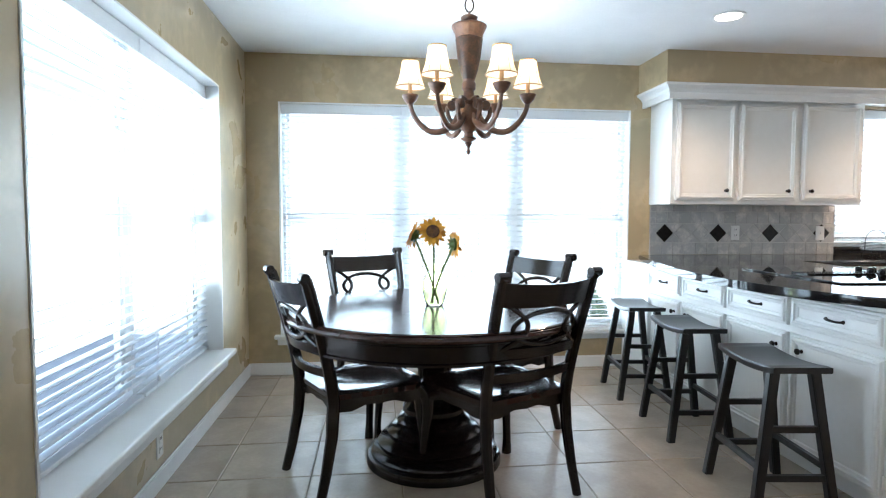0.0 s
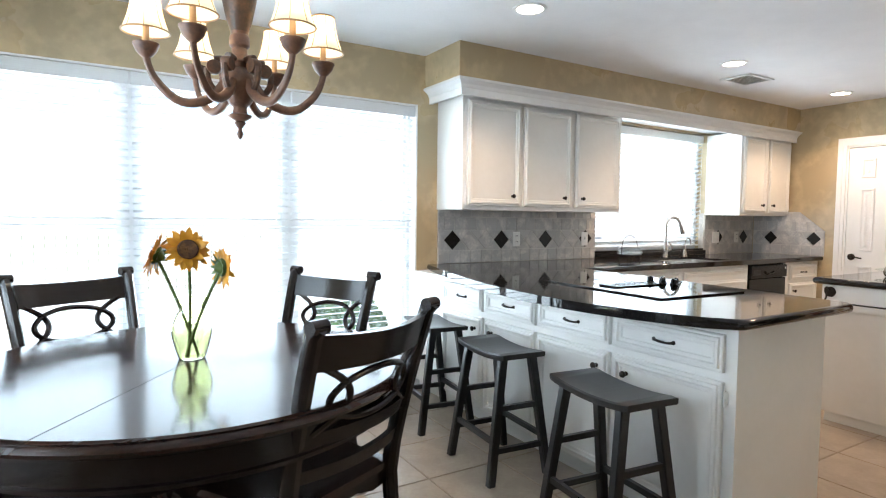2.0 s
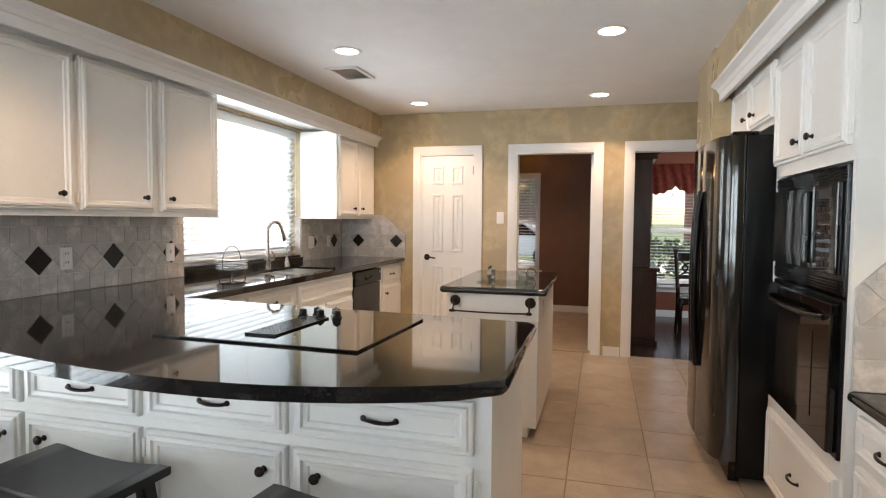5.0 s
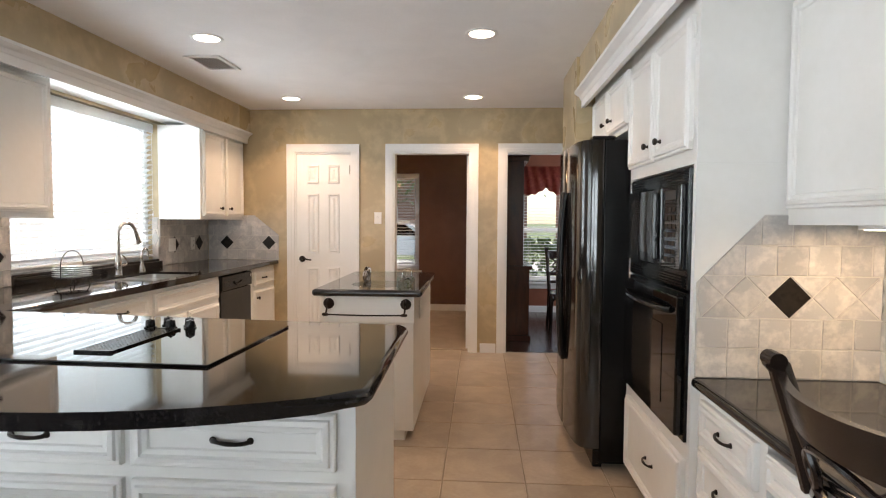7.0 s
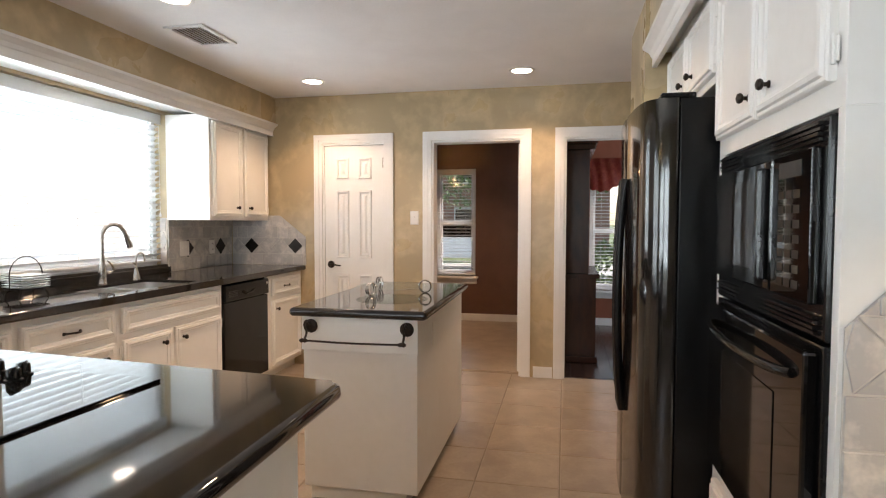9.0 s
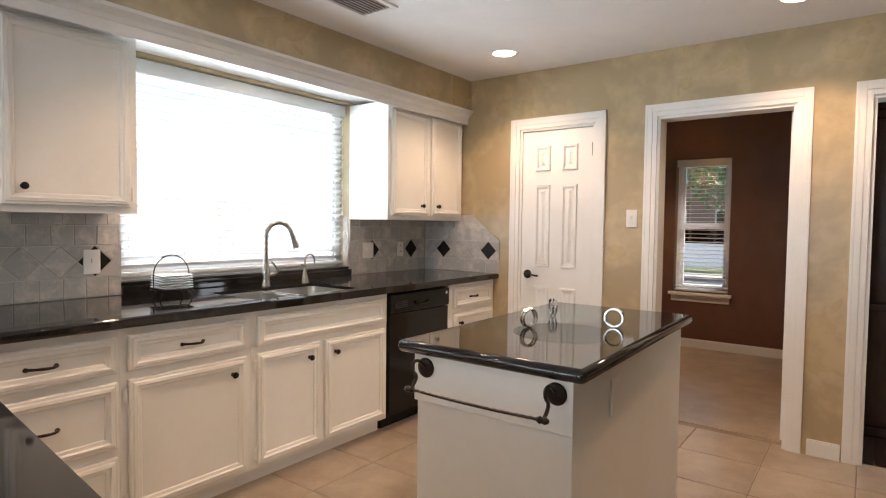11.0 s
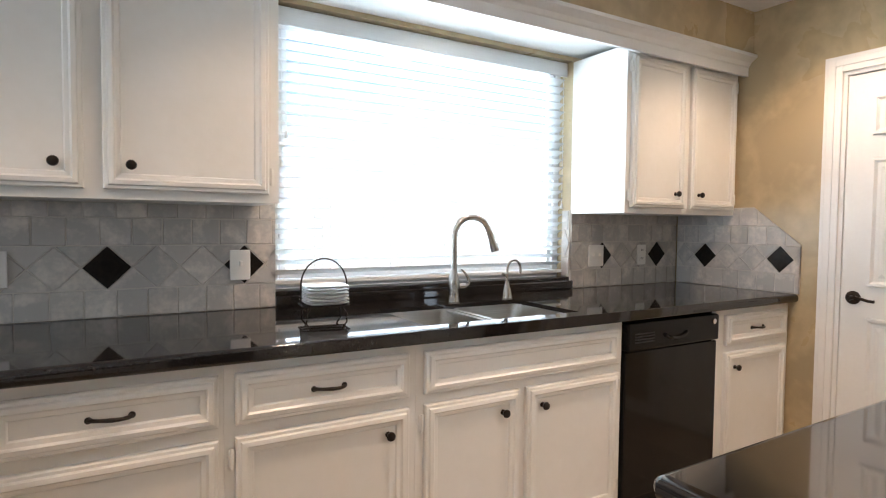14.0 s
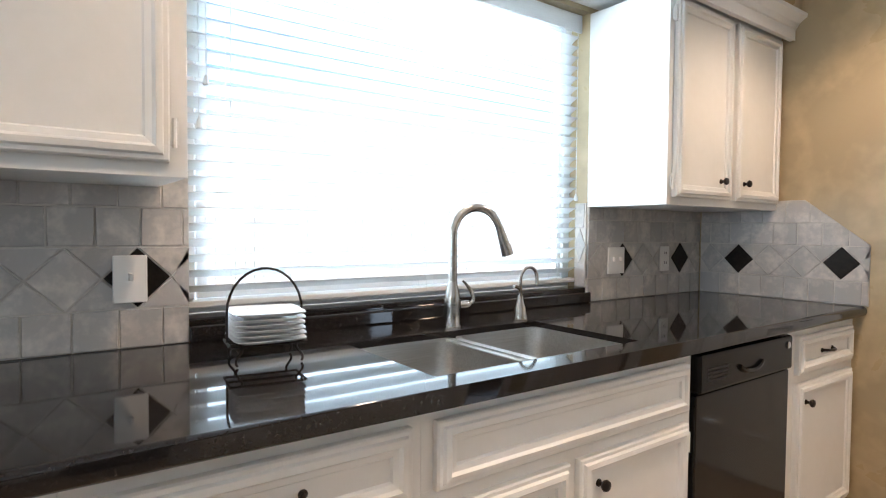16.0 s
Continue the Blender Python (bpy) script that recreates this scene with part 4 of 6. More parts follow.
boxes("window", OVENGLASS, [(0.18, 0.63, -0.0325, -0.03, 0.10, 0.42)], ov, bevel=0.001)
bm = bmesh.new()
tube(bm, bez((0.08, -0.03, 0.49), (0.12, -0.085, 0.485), (0.69, -0.085, 0.485), (0.73, -0.03, 0.49), 16), 0.012, 10)
obj("handle", bm, BLACKGLOSS, ov, smooth=True)

cabinet("upper_cabinet", W(5.64, 1.81, 0, FRONT_S), 0.97, 0.64, 1.82, 2.187, [("door", 0.03, 0.47, 1.85, 2.13, "rb"), ("door", 0.49, 0.93, 1.85, 2.13, "lb")],
        "white cabinet above the refrigerator with two doors", group=UP)
fr = empty("refrigerator", W(5.62, 2.0, 0, FRONT_S))
tagged(fr, "black side-by-side refrigerator with long handles", "refrigerator")
boxes("body", BLACKTEX, [(0.005, 0.925, 0.065, 0.82, 0.03, 1.765)], fr, bevel=0.006)
boxes("toe_grille", BLACKGLOSS, [(0.02, 0.91, 0.03, 0.08, 0.005, 0.10)], fr, bevel=0.004)


def bowed_door(name, x0, x1):
    """A fridge door whose face is a shallow arc over the whole width."""
    bm = bmesh.new()
    n = 16
    cols = []
    for i in range(n + 1):
        x = x0 + (x1 - x0) * i / n
        u = abs(x - 0.465) / 0.465
        y = -0.048 * (1 - u ** 14) - 0.032 * (1 - u * u)
        if i in (0, n):
            y += 0.006
        cols.append([(x, y), (x, 0.06)])
    vs = [[bm.verts.new((x, y, z)) for x, y in c for z in (0.11, 1.765)] for c in cols]
    for a, b in zip(vs, vs[1:]):
        for i, j in ((0, 1), (1, 3), (3, 2), (2, 0)):
            bm.faces.new((a[i], a[j], b[j], b[i]))
    for v in (vs[0], vs[-1]):
        bm.faces.new([v[i] for i in (0, 1, 3, 2)])
    return obj(name, bm, FRIDGE, fr, smooth=True)


bowed_door("door", 0.003, 0.528)
bowed_door("door", 0.534, 0.927)
for x in (0.495, 0.568):
    bm = bmesh.new()
    tube(bm, bez((x, -0.078, 0.52), (x, -0.118, 0.60), (x, -0.118, 1.42), (x, -0.078, 1.50), 18), [0.030, 0.028] + [0.022] * 15 + [0.028, 0.030], 10, flat=(0.8, 1.0))
    obj("handle", bm, BLACKTEX, fr, smooth=True)
for x in (0.06, 0.87):
    boxes("hinge_cover", BLACKGLOSS, [(x - 0.05, x + 0.05, 0.0, 0.12, 1.765, 1.785)], fr, bevel=0.006)
bm = bmesh.new()
lathe(bm, [(0.0, 0), (0.014, 0), (0.012, 0.003), (0, 0.003)], 14, m=pose(0.87, -0.012, 1.66, 90))
obj("badge", bm, CHROME, fr)

# desk
DESKZ = 0.765
desk = empty("kitchen_desk", W(3.745, 1.78, 0, FRONT_S))
tagged(desk, "white built-in desk with drawers and a granite top", "desk")
boxes("body", WHITE, [(0.0, 0.50, 0.0, 0.62, 0.08, DESKZ - 0.04), (0.0, 0.50, 0.06, 0.62, 0.0, 0.08), (1.36, 1.66, 0.0, 0.62, 0.0, DESKZ - 0.04), (0.50, 1.36, 0.6, 0.62, 0.0, DESKZ - 0.04)], desk, bevel=0.0015)
for z0, z1 in ((0.56, 0.70), (0.34, 0.53), (0.11, 0.31)):
    front(desk, "drawer", 0.05, 0.46, z0, z1)
front(desk, "drawer", 0.53, 1.33, 0.60, 0.70)
bm = bmesh.new()
box(bm, 0.0, 1.69, -0.03, 0.62, DESKZ - 0.04, DESKZ)
es = [e for e in bm.edges if all(v.co.y < -0.02 for v in e.verts) and abs(e.verts[0].co.z - e.verts[1].co.z) < 1e-4]
bmesh.ops.bevel(bm, geom=es, offset=0.018, segments=4, affect="EDGES", profile=0.5)
tagged(obj("countertop", bm, GRANITE, desk, None, True), "polished black-brown granite")
cabinet("upper_cabinet", W(3.745, 1.49, 0, FRONT_S), 1.60, 0.335, 1.325, 2.187, [("door", 0.02, 0.78, 1.38, 2.10, "rb"), ("door", 0.81, 1.57, 1.38, 2.10, "lb")],
        "white wall cabinet above the desk", group=UP)

bm = bmesh.new()
box(bm, 3.04, 3.56, 1.315, 1.365, 1.311, 1.325, 0.002)
ucl = tagged(obj("under_cabinet_lamp", bm, TRIM), "slim white light bar under the desk cabinet", "lamp")
boxes("diffuser", CANGLOW, [(3.06, 3.54, 1.322, 1.358, 1.309, 1.311)], ucl, bevel=0)

# ---- dining table ----
TX, TY = 1.27, 3.77
table = empty("dining_table", W(TX, TY, 0) @ Matrix.Diagonal((0.965, 0.965, 1.026, 1)))
tagged(table, "round dark wood pedestal dining table with a polished top", "table")
bm = bmesh.new()
lathe(bm, [(0.0, 0.722), (0.735, 0.722), (0.752, 0.728), (0.757, 0.738), (0.750, 0.748), (0.742, 0.752), (0.744, 0.757), (0.736, 0.762), (0.0, 0.762)], 96)
tagged(obj("top", bm, TABLETOP, table, None, True), "polished dark brown wood")
bm = bmesh.new()
box(bm, -0.736, 0.736, -0.0012, 0.0012, 0.7615, 0.7624)
obj("seam", bm, SLOT, table, pose(0, 0, 0, 0, 0, 55))
bm = bmesh.new()
lathe(bm, [(0.66, 0.722), (0.715, 0.722), (0.715, 0.71), (0.705, 0.705), (0.705, 0.645), (0.712, 0.640), (0.712, 0.630), (0.69, 0.626), (0.66, 0.626)], 96)
obj("apron", bm, ESPRESSO, table, smooth=True)
bm = bmesh.new()
lathe(bm, [(0.13, 0.722), (0.20, 0.70), (0.22, 0.65), (0.225, 0.62), (0.205, 0.575), (0.15, 0.53), (0.10, 0.505)], 96, ribs=24, depth=0.12, ribrange=(0.51, 0.66))
lathe(bm, [(0.10, 0.515), (0.115, 0.50), (0.115, 0.485), (0.09, 0.475), (0.085, 0.43), (0.10, 0.36), (0.14, 0.30), (0.165, 0.27), (0.165, 0.25), (0.145, 0.235)], 64, ribs=20, depth=0.08, ribrange=(0.30, 0.47))
obj("pedestal", bm, ESPRESSO, table, smooth=True)
bm = bmesh.new()
lathe(bm, [(0.145, 0.24), (0.18, 0.225), (0.195, 0.205), (0.19, 0.188), (0.225, 0.175), (0.245, 0.155), (0.24, 0.138), (0.275, 0.125), (0.295, 0.105), (0.292, 0.09), (0.32, 0.08), (0.335, 0.06), (0.33, 0.045), (0.345, 0.04), (0.352, 0.025), (0.352, 0.0)], 64)
obj("base", bm, ESPRESSO, table, smooth=True)

# ---- dining chairs ----
def make_chair(m):
    """Faces +x; the floor's origin lies under the seat's middle."""
    c = empty("dining_chair", m)
    tagged(c, "dark espresso wood dining chair with ringed ladder back", "chair", "dining chairs")
    # seat: saddled board, wider in front
    bm = bmesh.new()
    nx, ny = 12, 12
    top = []
    for i in range(nx + 1):
        u = i / nx
        x = -0.215 + 0.45 * u
        hw = 0.195 + 0.05 * u - 0.03 * max(0, (u - 0.85) / 0.15) ** 2
        row = []
        for j in range(ny + 1):
            v = 2 * j / ny - 1
            dip = 0.016 * (1 - v * v) * math.sin(math.pi * min(1, u * 1.1)) ** 0.8
            xx = x + (0.025 * (1 - v * v) if i == nx else 0)
            row.append((xx, v * hw, 0.462 - dip - (0.006 if abs(v) == 1 or i in (0, nx) else 0)))
        top.append(row)
    tv = [[bm.verts.new(p) for p in r] for r in top]
    bv = [[bm.verts.new((p[0] * 0.985, p[1] * 0.985, 0.432)) for p in r] for r in top]
    for i in range(nx):
        for j in range(ny):
            bm.faces.new((tv[i][j], tv[i + 1][j], tv[i + 1][j + 1], tv[i][j + 1]))
            bm.faces.new((bv[i][j], bv[i][j + 1], bv[i + 1][j + 1], bv[i + 1][j]))
    for i in range(nx):
        for j in (0, ny):
            bm.faces.new((tv[i][j], tv[i + 1][j], bv[i + 1][j], bv[i][j]))
    for j in range(ny):
        for i in (0, nx):
            bm.faces.new((tv[i][j], tv[i][j + 1], bv[i][j + 1], bv[i][j]))
    tagged(obj("seat", bm, SEATWOOD, c, None, True), "glossy dark cherry saddle seat")
    # apron with a scalloped lower edge
    bm = bmesh.new()
    for a, b in (((0.20, -0.215), (0.20, 0.215)), ((-0.19, -0.185), (0.20, -0.22)), ((-0.19, 0.185), (0.20, 0.22)), ((-0.19, -0.185), (-0.19, 0.185))):
        n = 12
        d = Vector((b[0] - a[0], b[1] - a[1], 0)).normalized()
        nrm = Vector((-d.y, d.x, 0)) * 0.010
        rows = []
        for i in range(n + 1):
            t = i / n
            p = Vector((a[0] + (b[0] - a[0]) * t, a[1] + (b[1] - a[1]) * t, 0))
            low = 0.382 + 0.020 * math.sin(math.pi * t) ** 2 - 0.010 * math.sin(3 * math.pi * t) ** 2
            rows.append([bm.verts.new(p + nrm + Vector((0, 0, low))), bm.verts.new(p - nrm + Vector((0, 0, low))), bm.verts.new(p - nrm + Vector((0, 0, 0.434))), bm.verts.new(p + nrm + Vector((0, 0, 0.434)))])
        for r, s in zip(rows, rows[1:]):
            for k in range(4):
                bm.faces.new((r[k], r[(k + 1) % 4], s[(k + 1) % 4], s[k]))
        bm.faces.new(rows[0]), bm.faces.new(rows[-1][::-1])
    obj("apron", bm, ESPRESSO, c)
    backx = lambda z: -0.205 - 0.13 * max(0, (z - 0.44) / 0.53) ** 1.25
    for s in (-1, 1):
        bm = bmesh.new()
        pts = [(-0.275, 0.205 * s, 0.0), (-0.245, 0.20 * s, 0.12), (-0.215, 0.196 * s, 0.28)] + [(backx(z), (0.194 + 0.045 * (z - 0.44)) * s, z) for z in (0.42, 0.52, 0.62, 0.72, 0.82, 0.90, 0.945)] + [(backx(0.97) - 0.016, 0.218 * s, 0.965)]
        tube(bm, pts, [0.020, 0.022, 0.025, 0.027, 0.026, 0.025, 0.025, 0.025, 0.025, 0.024, 0.020], 8, flat=(0.85, 1.05))
        tube(bm, [(backx(0.96) - 0.008, (0.218 - 0.024) * s, 0.962), (backx(0.96) - 0.008, (0.218 + 0.024) * s, 0.962)], 0.020, 12)
        obj("post", bm, ESPRESSO, c, smooth=True)
        bm = bmesh.new()
        pts = bez((0.20, 0.205 * s, 0.44), (0.29, 0.245 * s, 0.37), (0.20, 0.205 * s, 0.20), (0.225, 0.222 * s, 0.03), 12) + [Vector((0.232, 0.226 * s, 0.0))]
        tube(bm, pts, [0.030, 0.032, 0.033, 0.031, 0.028, 0.025, 0.023, 0.021, 0.020, 0.019, 0.0185, 0.019, 0.022, 0.023], 10)
        obj("leg", bm, ESPRESSO, c, smooth=True)

    def slat(name, z0, z1, hw, bow, th=0.011, crest=0.0):
        bm = bmesh.new()
        n, rows = 14, []
        for i in range(n + 1):
            v = 2 * i / n - 1
            b = -bow * (1 - v * v)
            up = crest * (1 - v * v)
            rows.append([bm.verts.new((backx(z) + b + o, v * hw, z + k)) for z, o, k in ((z0, -th, up * 0.4), (z1, -th, up), (z1, th, up), (z0, th, up * 0.4))])
        for r, s in zip(rows, rows[1:]):
            for k in range(4):
                bm.faces.new((r[k], r[(k + 1) % 4], s[(k + 1) % 4], s[k]))
        bm.faces.new(rows[0]), bm.faces.new(rows[-1][::-1])
        obj(name, bm, ESPRESSO, c, smooth=True)

    slat("top_rail", 0.845, 0.942, 0.212, 0.050, crest=-0.012)
    slat("slat", 0.635, 0.675, 0.200, 0.045)
    slat("slat", 0.535, 0.572, 0.196, 0.042)
    # ring and side arcs in the back
    bm = bmesh.new()
    place = lambda v, z: Vector((backx(z) - 0.048 * (1 - (v / 0.21) ** 2), v, z))
    tube(bm, [place(0.142 * math.cos(t), 0.755 + 0.068 * math.sin(t)) for t in np.linspace(0, 2 * math.pi, 33)[:-1]], 0.010, 8, True)
    for s in (-1, 1):
        tube(bm, [place(s * (0.172 - 0.085 * math.sin(math.pi * t)), 0.85 - 0.18 * t) for t in np.linspace(0, 1, 13)], 0.010, 8)
    obj("ring_splat", bm, ESPRESSO, c, smooth=True)
    return c


def chair_at(bx, by, deg):
    """Pose that puts the middle of the back's top at bx, by."""
    a = radians(deg)
    return W(bx + 0.37 * math.cos(a), by + 0.37 * math.sin(a), 0, deg) @ Matrix.Diagonal((1.02, 1.07, 1.02, 1))


chair = make_chair(chair_at(0.56, 3.47, 27))
for bx, by, deg in ((1.69, 3.13, 116), (0.89, 4.72, -63), (2.00, 4.34, 207)):
    copy_thing(chair, chair_at(bx, by, deg))
dc = copy_thing(chair, chair_at(2.79, 1.90, 268))
tagged(dc, "dark espresso wood chair with ringed back at the desk")


# ---- bar stools ----
def make_stool(m):
    e = empty("bar_stool", m)
    tagged(e, "black wooden saddle-seat bar stool at the peninsula", "stool", "bar stools")
    bm = bmesh.new()
    n, rows = 14, []
    for i in range(n + 1):
        v = 2 * i / n - 1
        z = 0.582 + 0.020 * v * v
        k = 0.0 if 0 < i < n else 0.004
        rows.append([bm.verts.new((x, v * 0.228, z + dz)) for x, dz in ((-0.122 + k, 0.003), (-0.125 + k, 0.010), (-0.125 + k, 0.026), (-0.119 + k, 0.032 - k), (0.119 - k, 0.032 - k), (0.125 - k, 0.026), (0.125 - k, 0.010), (0.122 - k, 0.003))])
    for r, s in zip(rows, rows[1:]):
        for k in range(8):
            bm.faces.new((r[k], r[(k + 1) % 8], s[(k + 1) % 8], s[k]))
    bm.faces.new(rows[0]), bm.faces.new(rows[-1][::-1])
    obj("seat", bm, STOOLMAT, e, smooth=True)
    top, bot = (0.085, 0.165, 0.592), (0.165, 0.205, 0.0)
    at = lambda z, sx, sy: Vector(((bot[0] + (top[0] - bot[0]) * z / top[2]) * sx, (bot[1] + (top[1] - bot[1]) * z / top[2]) * sy, z))
    for sx in (-1, 1):
        for sy in (-1, 1):
            bm = bmesh.new()
            p0, p1 = at(0, sx, sy), at(0.595, sx, sy)
            lo = [bm.verts.new(p0 + Vector((a * 0.019, b * 0.019, 0))) for a, b in ((-1, -1), (1, -1), (1, 1), (-1, 1))]
            hi = [bm.verts.new(p1 + Vector((a * 0.021, b * 0.019, 0))) for a, b in ((-1, -1), (1, -1), (1, 1), (-1, 1))]
            for k in range(4):
                bm.faces.new((lo[k], lo[(k + 1) % 4], hi[(k + 1) % 4], hi[k]))
            bm.faces.new(lo[::-1]), bm.faces.new(hi)
            bmesh.ops.bevel(bm, geom=[ed for ed in bm.edges if abs(ed.verts[0].co.z - ed.verts[1].co.z) > 0.1], offset=0.004, segments=2, affect="EDGES")
            obj("leg", bm, STOOLMAT, e)
    for z, pairs in ((0.16, (((-1, -1), (1, -1)), ((-1, 1), (1, 1)))), (0.20, (((-1, -1), (-1, 1)), ((1, -1), (1, 1)))), (0.36, (((-1, -1), (1, -1)), ((-1, 1), (1, 1))))):
        for a, b in pairs:
            bm = bmesh.new()
            tube(bm, [at(z, *a), at(z, *b)], 0.0185, 4, flat=(0.75, 1.0))
            obj("rung", bm, STOOLMAT, e)
    return e


stool = make_stool(W(2.71, 3.23, 0, -6))
copy_thing(stool, W(2.765, 4.02, 0, -5))
copy_thing(stool, W(2.80, 4.74, 0, -7))

# ---- chandelier ----
CX, CY = 1.46, 3.895
ch = empty("chandelier", W(CX, CY, 1.552))
tagged(ch, "carved bronze chandelier with six pleated cream shades", "chandelier")
bm = bmesh.new()
lathe(bm, [(0.0, 0.0), (0.008, 0.008), (0.012, 0.022), (0.006, 0.040), (0.012, 0.048), (0.022, 0.062), (0.016, 0.068), (0.040, 0.080), (0.044, 0.088), (0.026, 0.096), (0.024, 0.118), (0.036, 0.128)], 24)
lathe(bm, [(0.036, 0.128), (0.058, 0.160), (0.066, 0.195), (0.060, 0.225), (0.045, 0.245), (0.034, 0.26)], 32, ribs=10, depth=0.07)
lathe(bm, [(0.034, 0.26), (0.040, 0.268), (0.040, 0.28), (0.030, 0.29), (0.027, 0.33), (0.036, 0.34), (0.036, 0.37), (0.030, 0.38), (0.032, 0.39)], 24)
obj("stem", bm, CARVEDARK, ch, smooth=True)
bm = bmesh.new()
lathe(bm, [(0.032, 0.39), (0.045, 0.43), (0.060, 0.50), (0.068, 0.57), (0.071, 0.595), (0.066, 0.60)], 32)
obj("urn", bm, CARVED, ch, smooth=True)
bm = bmesh.new()
lathe(bm, [(0.066, 0.60), (0.070, 0.604), (0.074, 0.62), (0.088, 0.65), (0.091, 0.655), (0.091, 0.662), (0.082, 0.668), (0.045, 0.676), (0.030, 0.684), (0.042, 0.695), (0.044, 0.706), (0.030, 0.715), (0.012, 0.72), (0.0, 0.735)], 48, ribs=16, depth=0.05, ribrange=(0.61, 0.652))
obj("crown", bm, CARVEDARK, ch, smooth=True)
bm = bmesh.new()
tube(bm, [(0.022 * math.cos(t), 0, 0.768 + 0.035 * math.sin(t)) for t in np.linspace(0, 2 * math.pi, 21)[:-1]], 0.004, 8, True)
z = 0.80
k = 0
while z < 0.90:
    pts = [(0.009 * math.cos(t), 0, z + 0.016 + 0.019 * math.sin(t)) for t in np.linspace(0, 2 * math.pi, 13)[:-1]]
    tube(bm, [(0, p[0], p[2]) for p in pts] if k % 2 == 0 else pts, 0.0025, 6, True)
    z += 0.029
    k += 1
lathe(bm, [(0.0, 0.900), (0.012, 0.902), (0.03, 0.905), (0.055, 0.908), (0.06, 0.912), (0.06, 0.918)], 24)
obj("chain", bm, BRONZE, ch, smooth=True)
for i in range(6):
    a = 60 * i + 51.4
    rot = pose(0, 0, 0, 0, 0, a)
    bm = bmesh.new()
    pts = bez((0.050, 0, 0.205), (0.075, 0, 0.145), (0.17, 0, 0.085), (0.235, 0, 0.145), 10) + bez((0.235, 0, 0.145), (0.275, 0, 0.18), (0.30, 0, 0.22), (0.305, 0, 0.27), 8)[1:]
    tube(bm, pts, [0.020, 0.0195, 0.019, 0.0185, 0.018, 0.0175, 0.017, 0.0165, 0.016, 0.0155, 0.015, 0.0145, 0.014, 0.0135, 0.013, 0.0125, 0.012, 0.012, 0.012], 10, flat=(0.85, 1))
    obj("arm", bm, CARVEDARK, ch, rot, True)
    bm = bmesh.new()
    lathe(bm, [(0.0, -0.016), (0.024, -0.016), (0.027, -0.008), (0.027, 0.008), (0.024, 0.016), (0.0, 0.016)], 18, m=pose(0.088, 0, 0.255, 90))
    tube(bm, [(0.040, 0, 0.285), (0.065, 0, 0.287), (0.088, 0, 0.283)], 0.012, 8)
    tube(bm, bez((0.110, 0, 0.25), (0.115, 0, 0.20), (0.095, 0, 0.18), (0.075, 0, 0.165)), 0.012, 8)
    obj("scroll", bm, CARVED, ch, rot, True)
    bm = bmesh.new()
    lathe(bm, [(0.010, 0.262), (0.018, 0.268), (0.034, 0.285), (0.040, 0.302), (0.043, 0.306), (0.043, 0.312), (0.03, 0.316), (0.0, 0.316)], 24, ribs=12, depth=0.06, ribrange=(0.27, 0.30), m=pose(0.305, 0, 0))
    obj("cup", bm, CARVEDARK, ch, rot, True)
    bm = bmesh.new()
    lathe(bm, [(0.013, 0.316), (0.011, 0.33), (0.010, 0.385), (0.0, 0.386)], 14, m=pose(0.305, 0, 0))
    obj("candle_sleeve", bm, CANDLE, ch, rot, True)
    bm = bmesh.new()
    lathe(bm, [(0.0, 0.386), (0.012, 0.392), (0.016, 0.408), (0.011, 0.428), (0.0, 0.442)], 12, m=pose(0.305, 0, 0))
    obj("bulb", bm, BULB, ch, rot, True)
    bm = bmesh.new()
    prof = [(0.076, 0.352), (0.069, 0.368), (0.058, 0.40), (0.049, 0.44), (0.042, 0.485)]
    outer = lathe(bm, prof + [(p[0] - 0.0015, p[1]) for p in prof[::-1]], 32, m=pose(0.305, 0, 0))
    caps = [f for f in bm.faces if len(f.verts) == 32]
    bmesh.ops.delete(bm, geom=caps, context="FACES_ONLY")
    obj("shade", bm, SHADE, ch, rot, True)
    bm = bmesh.new()
    for r, z in ((0.0765, 0.352), (0.0425, 0.485)):
        tube(bm, [(0.305 + r * math.cos(t), r * math.sin(t), z) for t in np.linspace(0, 2 * math.pi, 33)[:-1]], 0.003, 6, True)
    for q in range(8):
        t = 2 * math.pi * q / 8
        tube(bm, [(0.305 + (r + 0.0006) * math.cos(t), (r + 0.0006) * math.sin(t), z) for r, z in prof], 0.0013, 5)
    obj("shade_trim", bm, CANDLE, ch, rot, True)
    for_a = radians(a)
    lamp("shade_bulb", "POINT", pose(CX + 0.305 * math.cos(for_a), CY + 0.305 * math.sin(for_a), 1.552 + 0.46), 0.8, (1.0, 0.86, 0.64), radius=0.015)

# ---- vase of sunflowers ----
vase = empty("flower_vase", W(1.275, 3.80, 0.782))
tagged(vase, "yellow-green glass vase on the dining table", "vase")
bm = bmesh.new()
prof = [(0.040, 0.0), (0.044, 0.004), (0.056, 0.04), (0.066, 0.085), (0.066, 0.115), (0.050, 0.150), (0.036, 0.172), (0.036, 0.182), (0.052, 0.212)]
lathe(bm, [(0.0, 0.0)] + prof + [(r - 0.003, z) for r, z in prof[::-1][:-2]] + [(0.038, 0.008), (0.0, 0.008)], 40, ribs=16, depth=0.03, ribrange=(0.02, 0.16))
obj("glass", bm, VASEGLASS, vase, smooth=True).visible_shadow = False


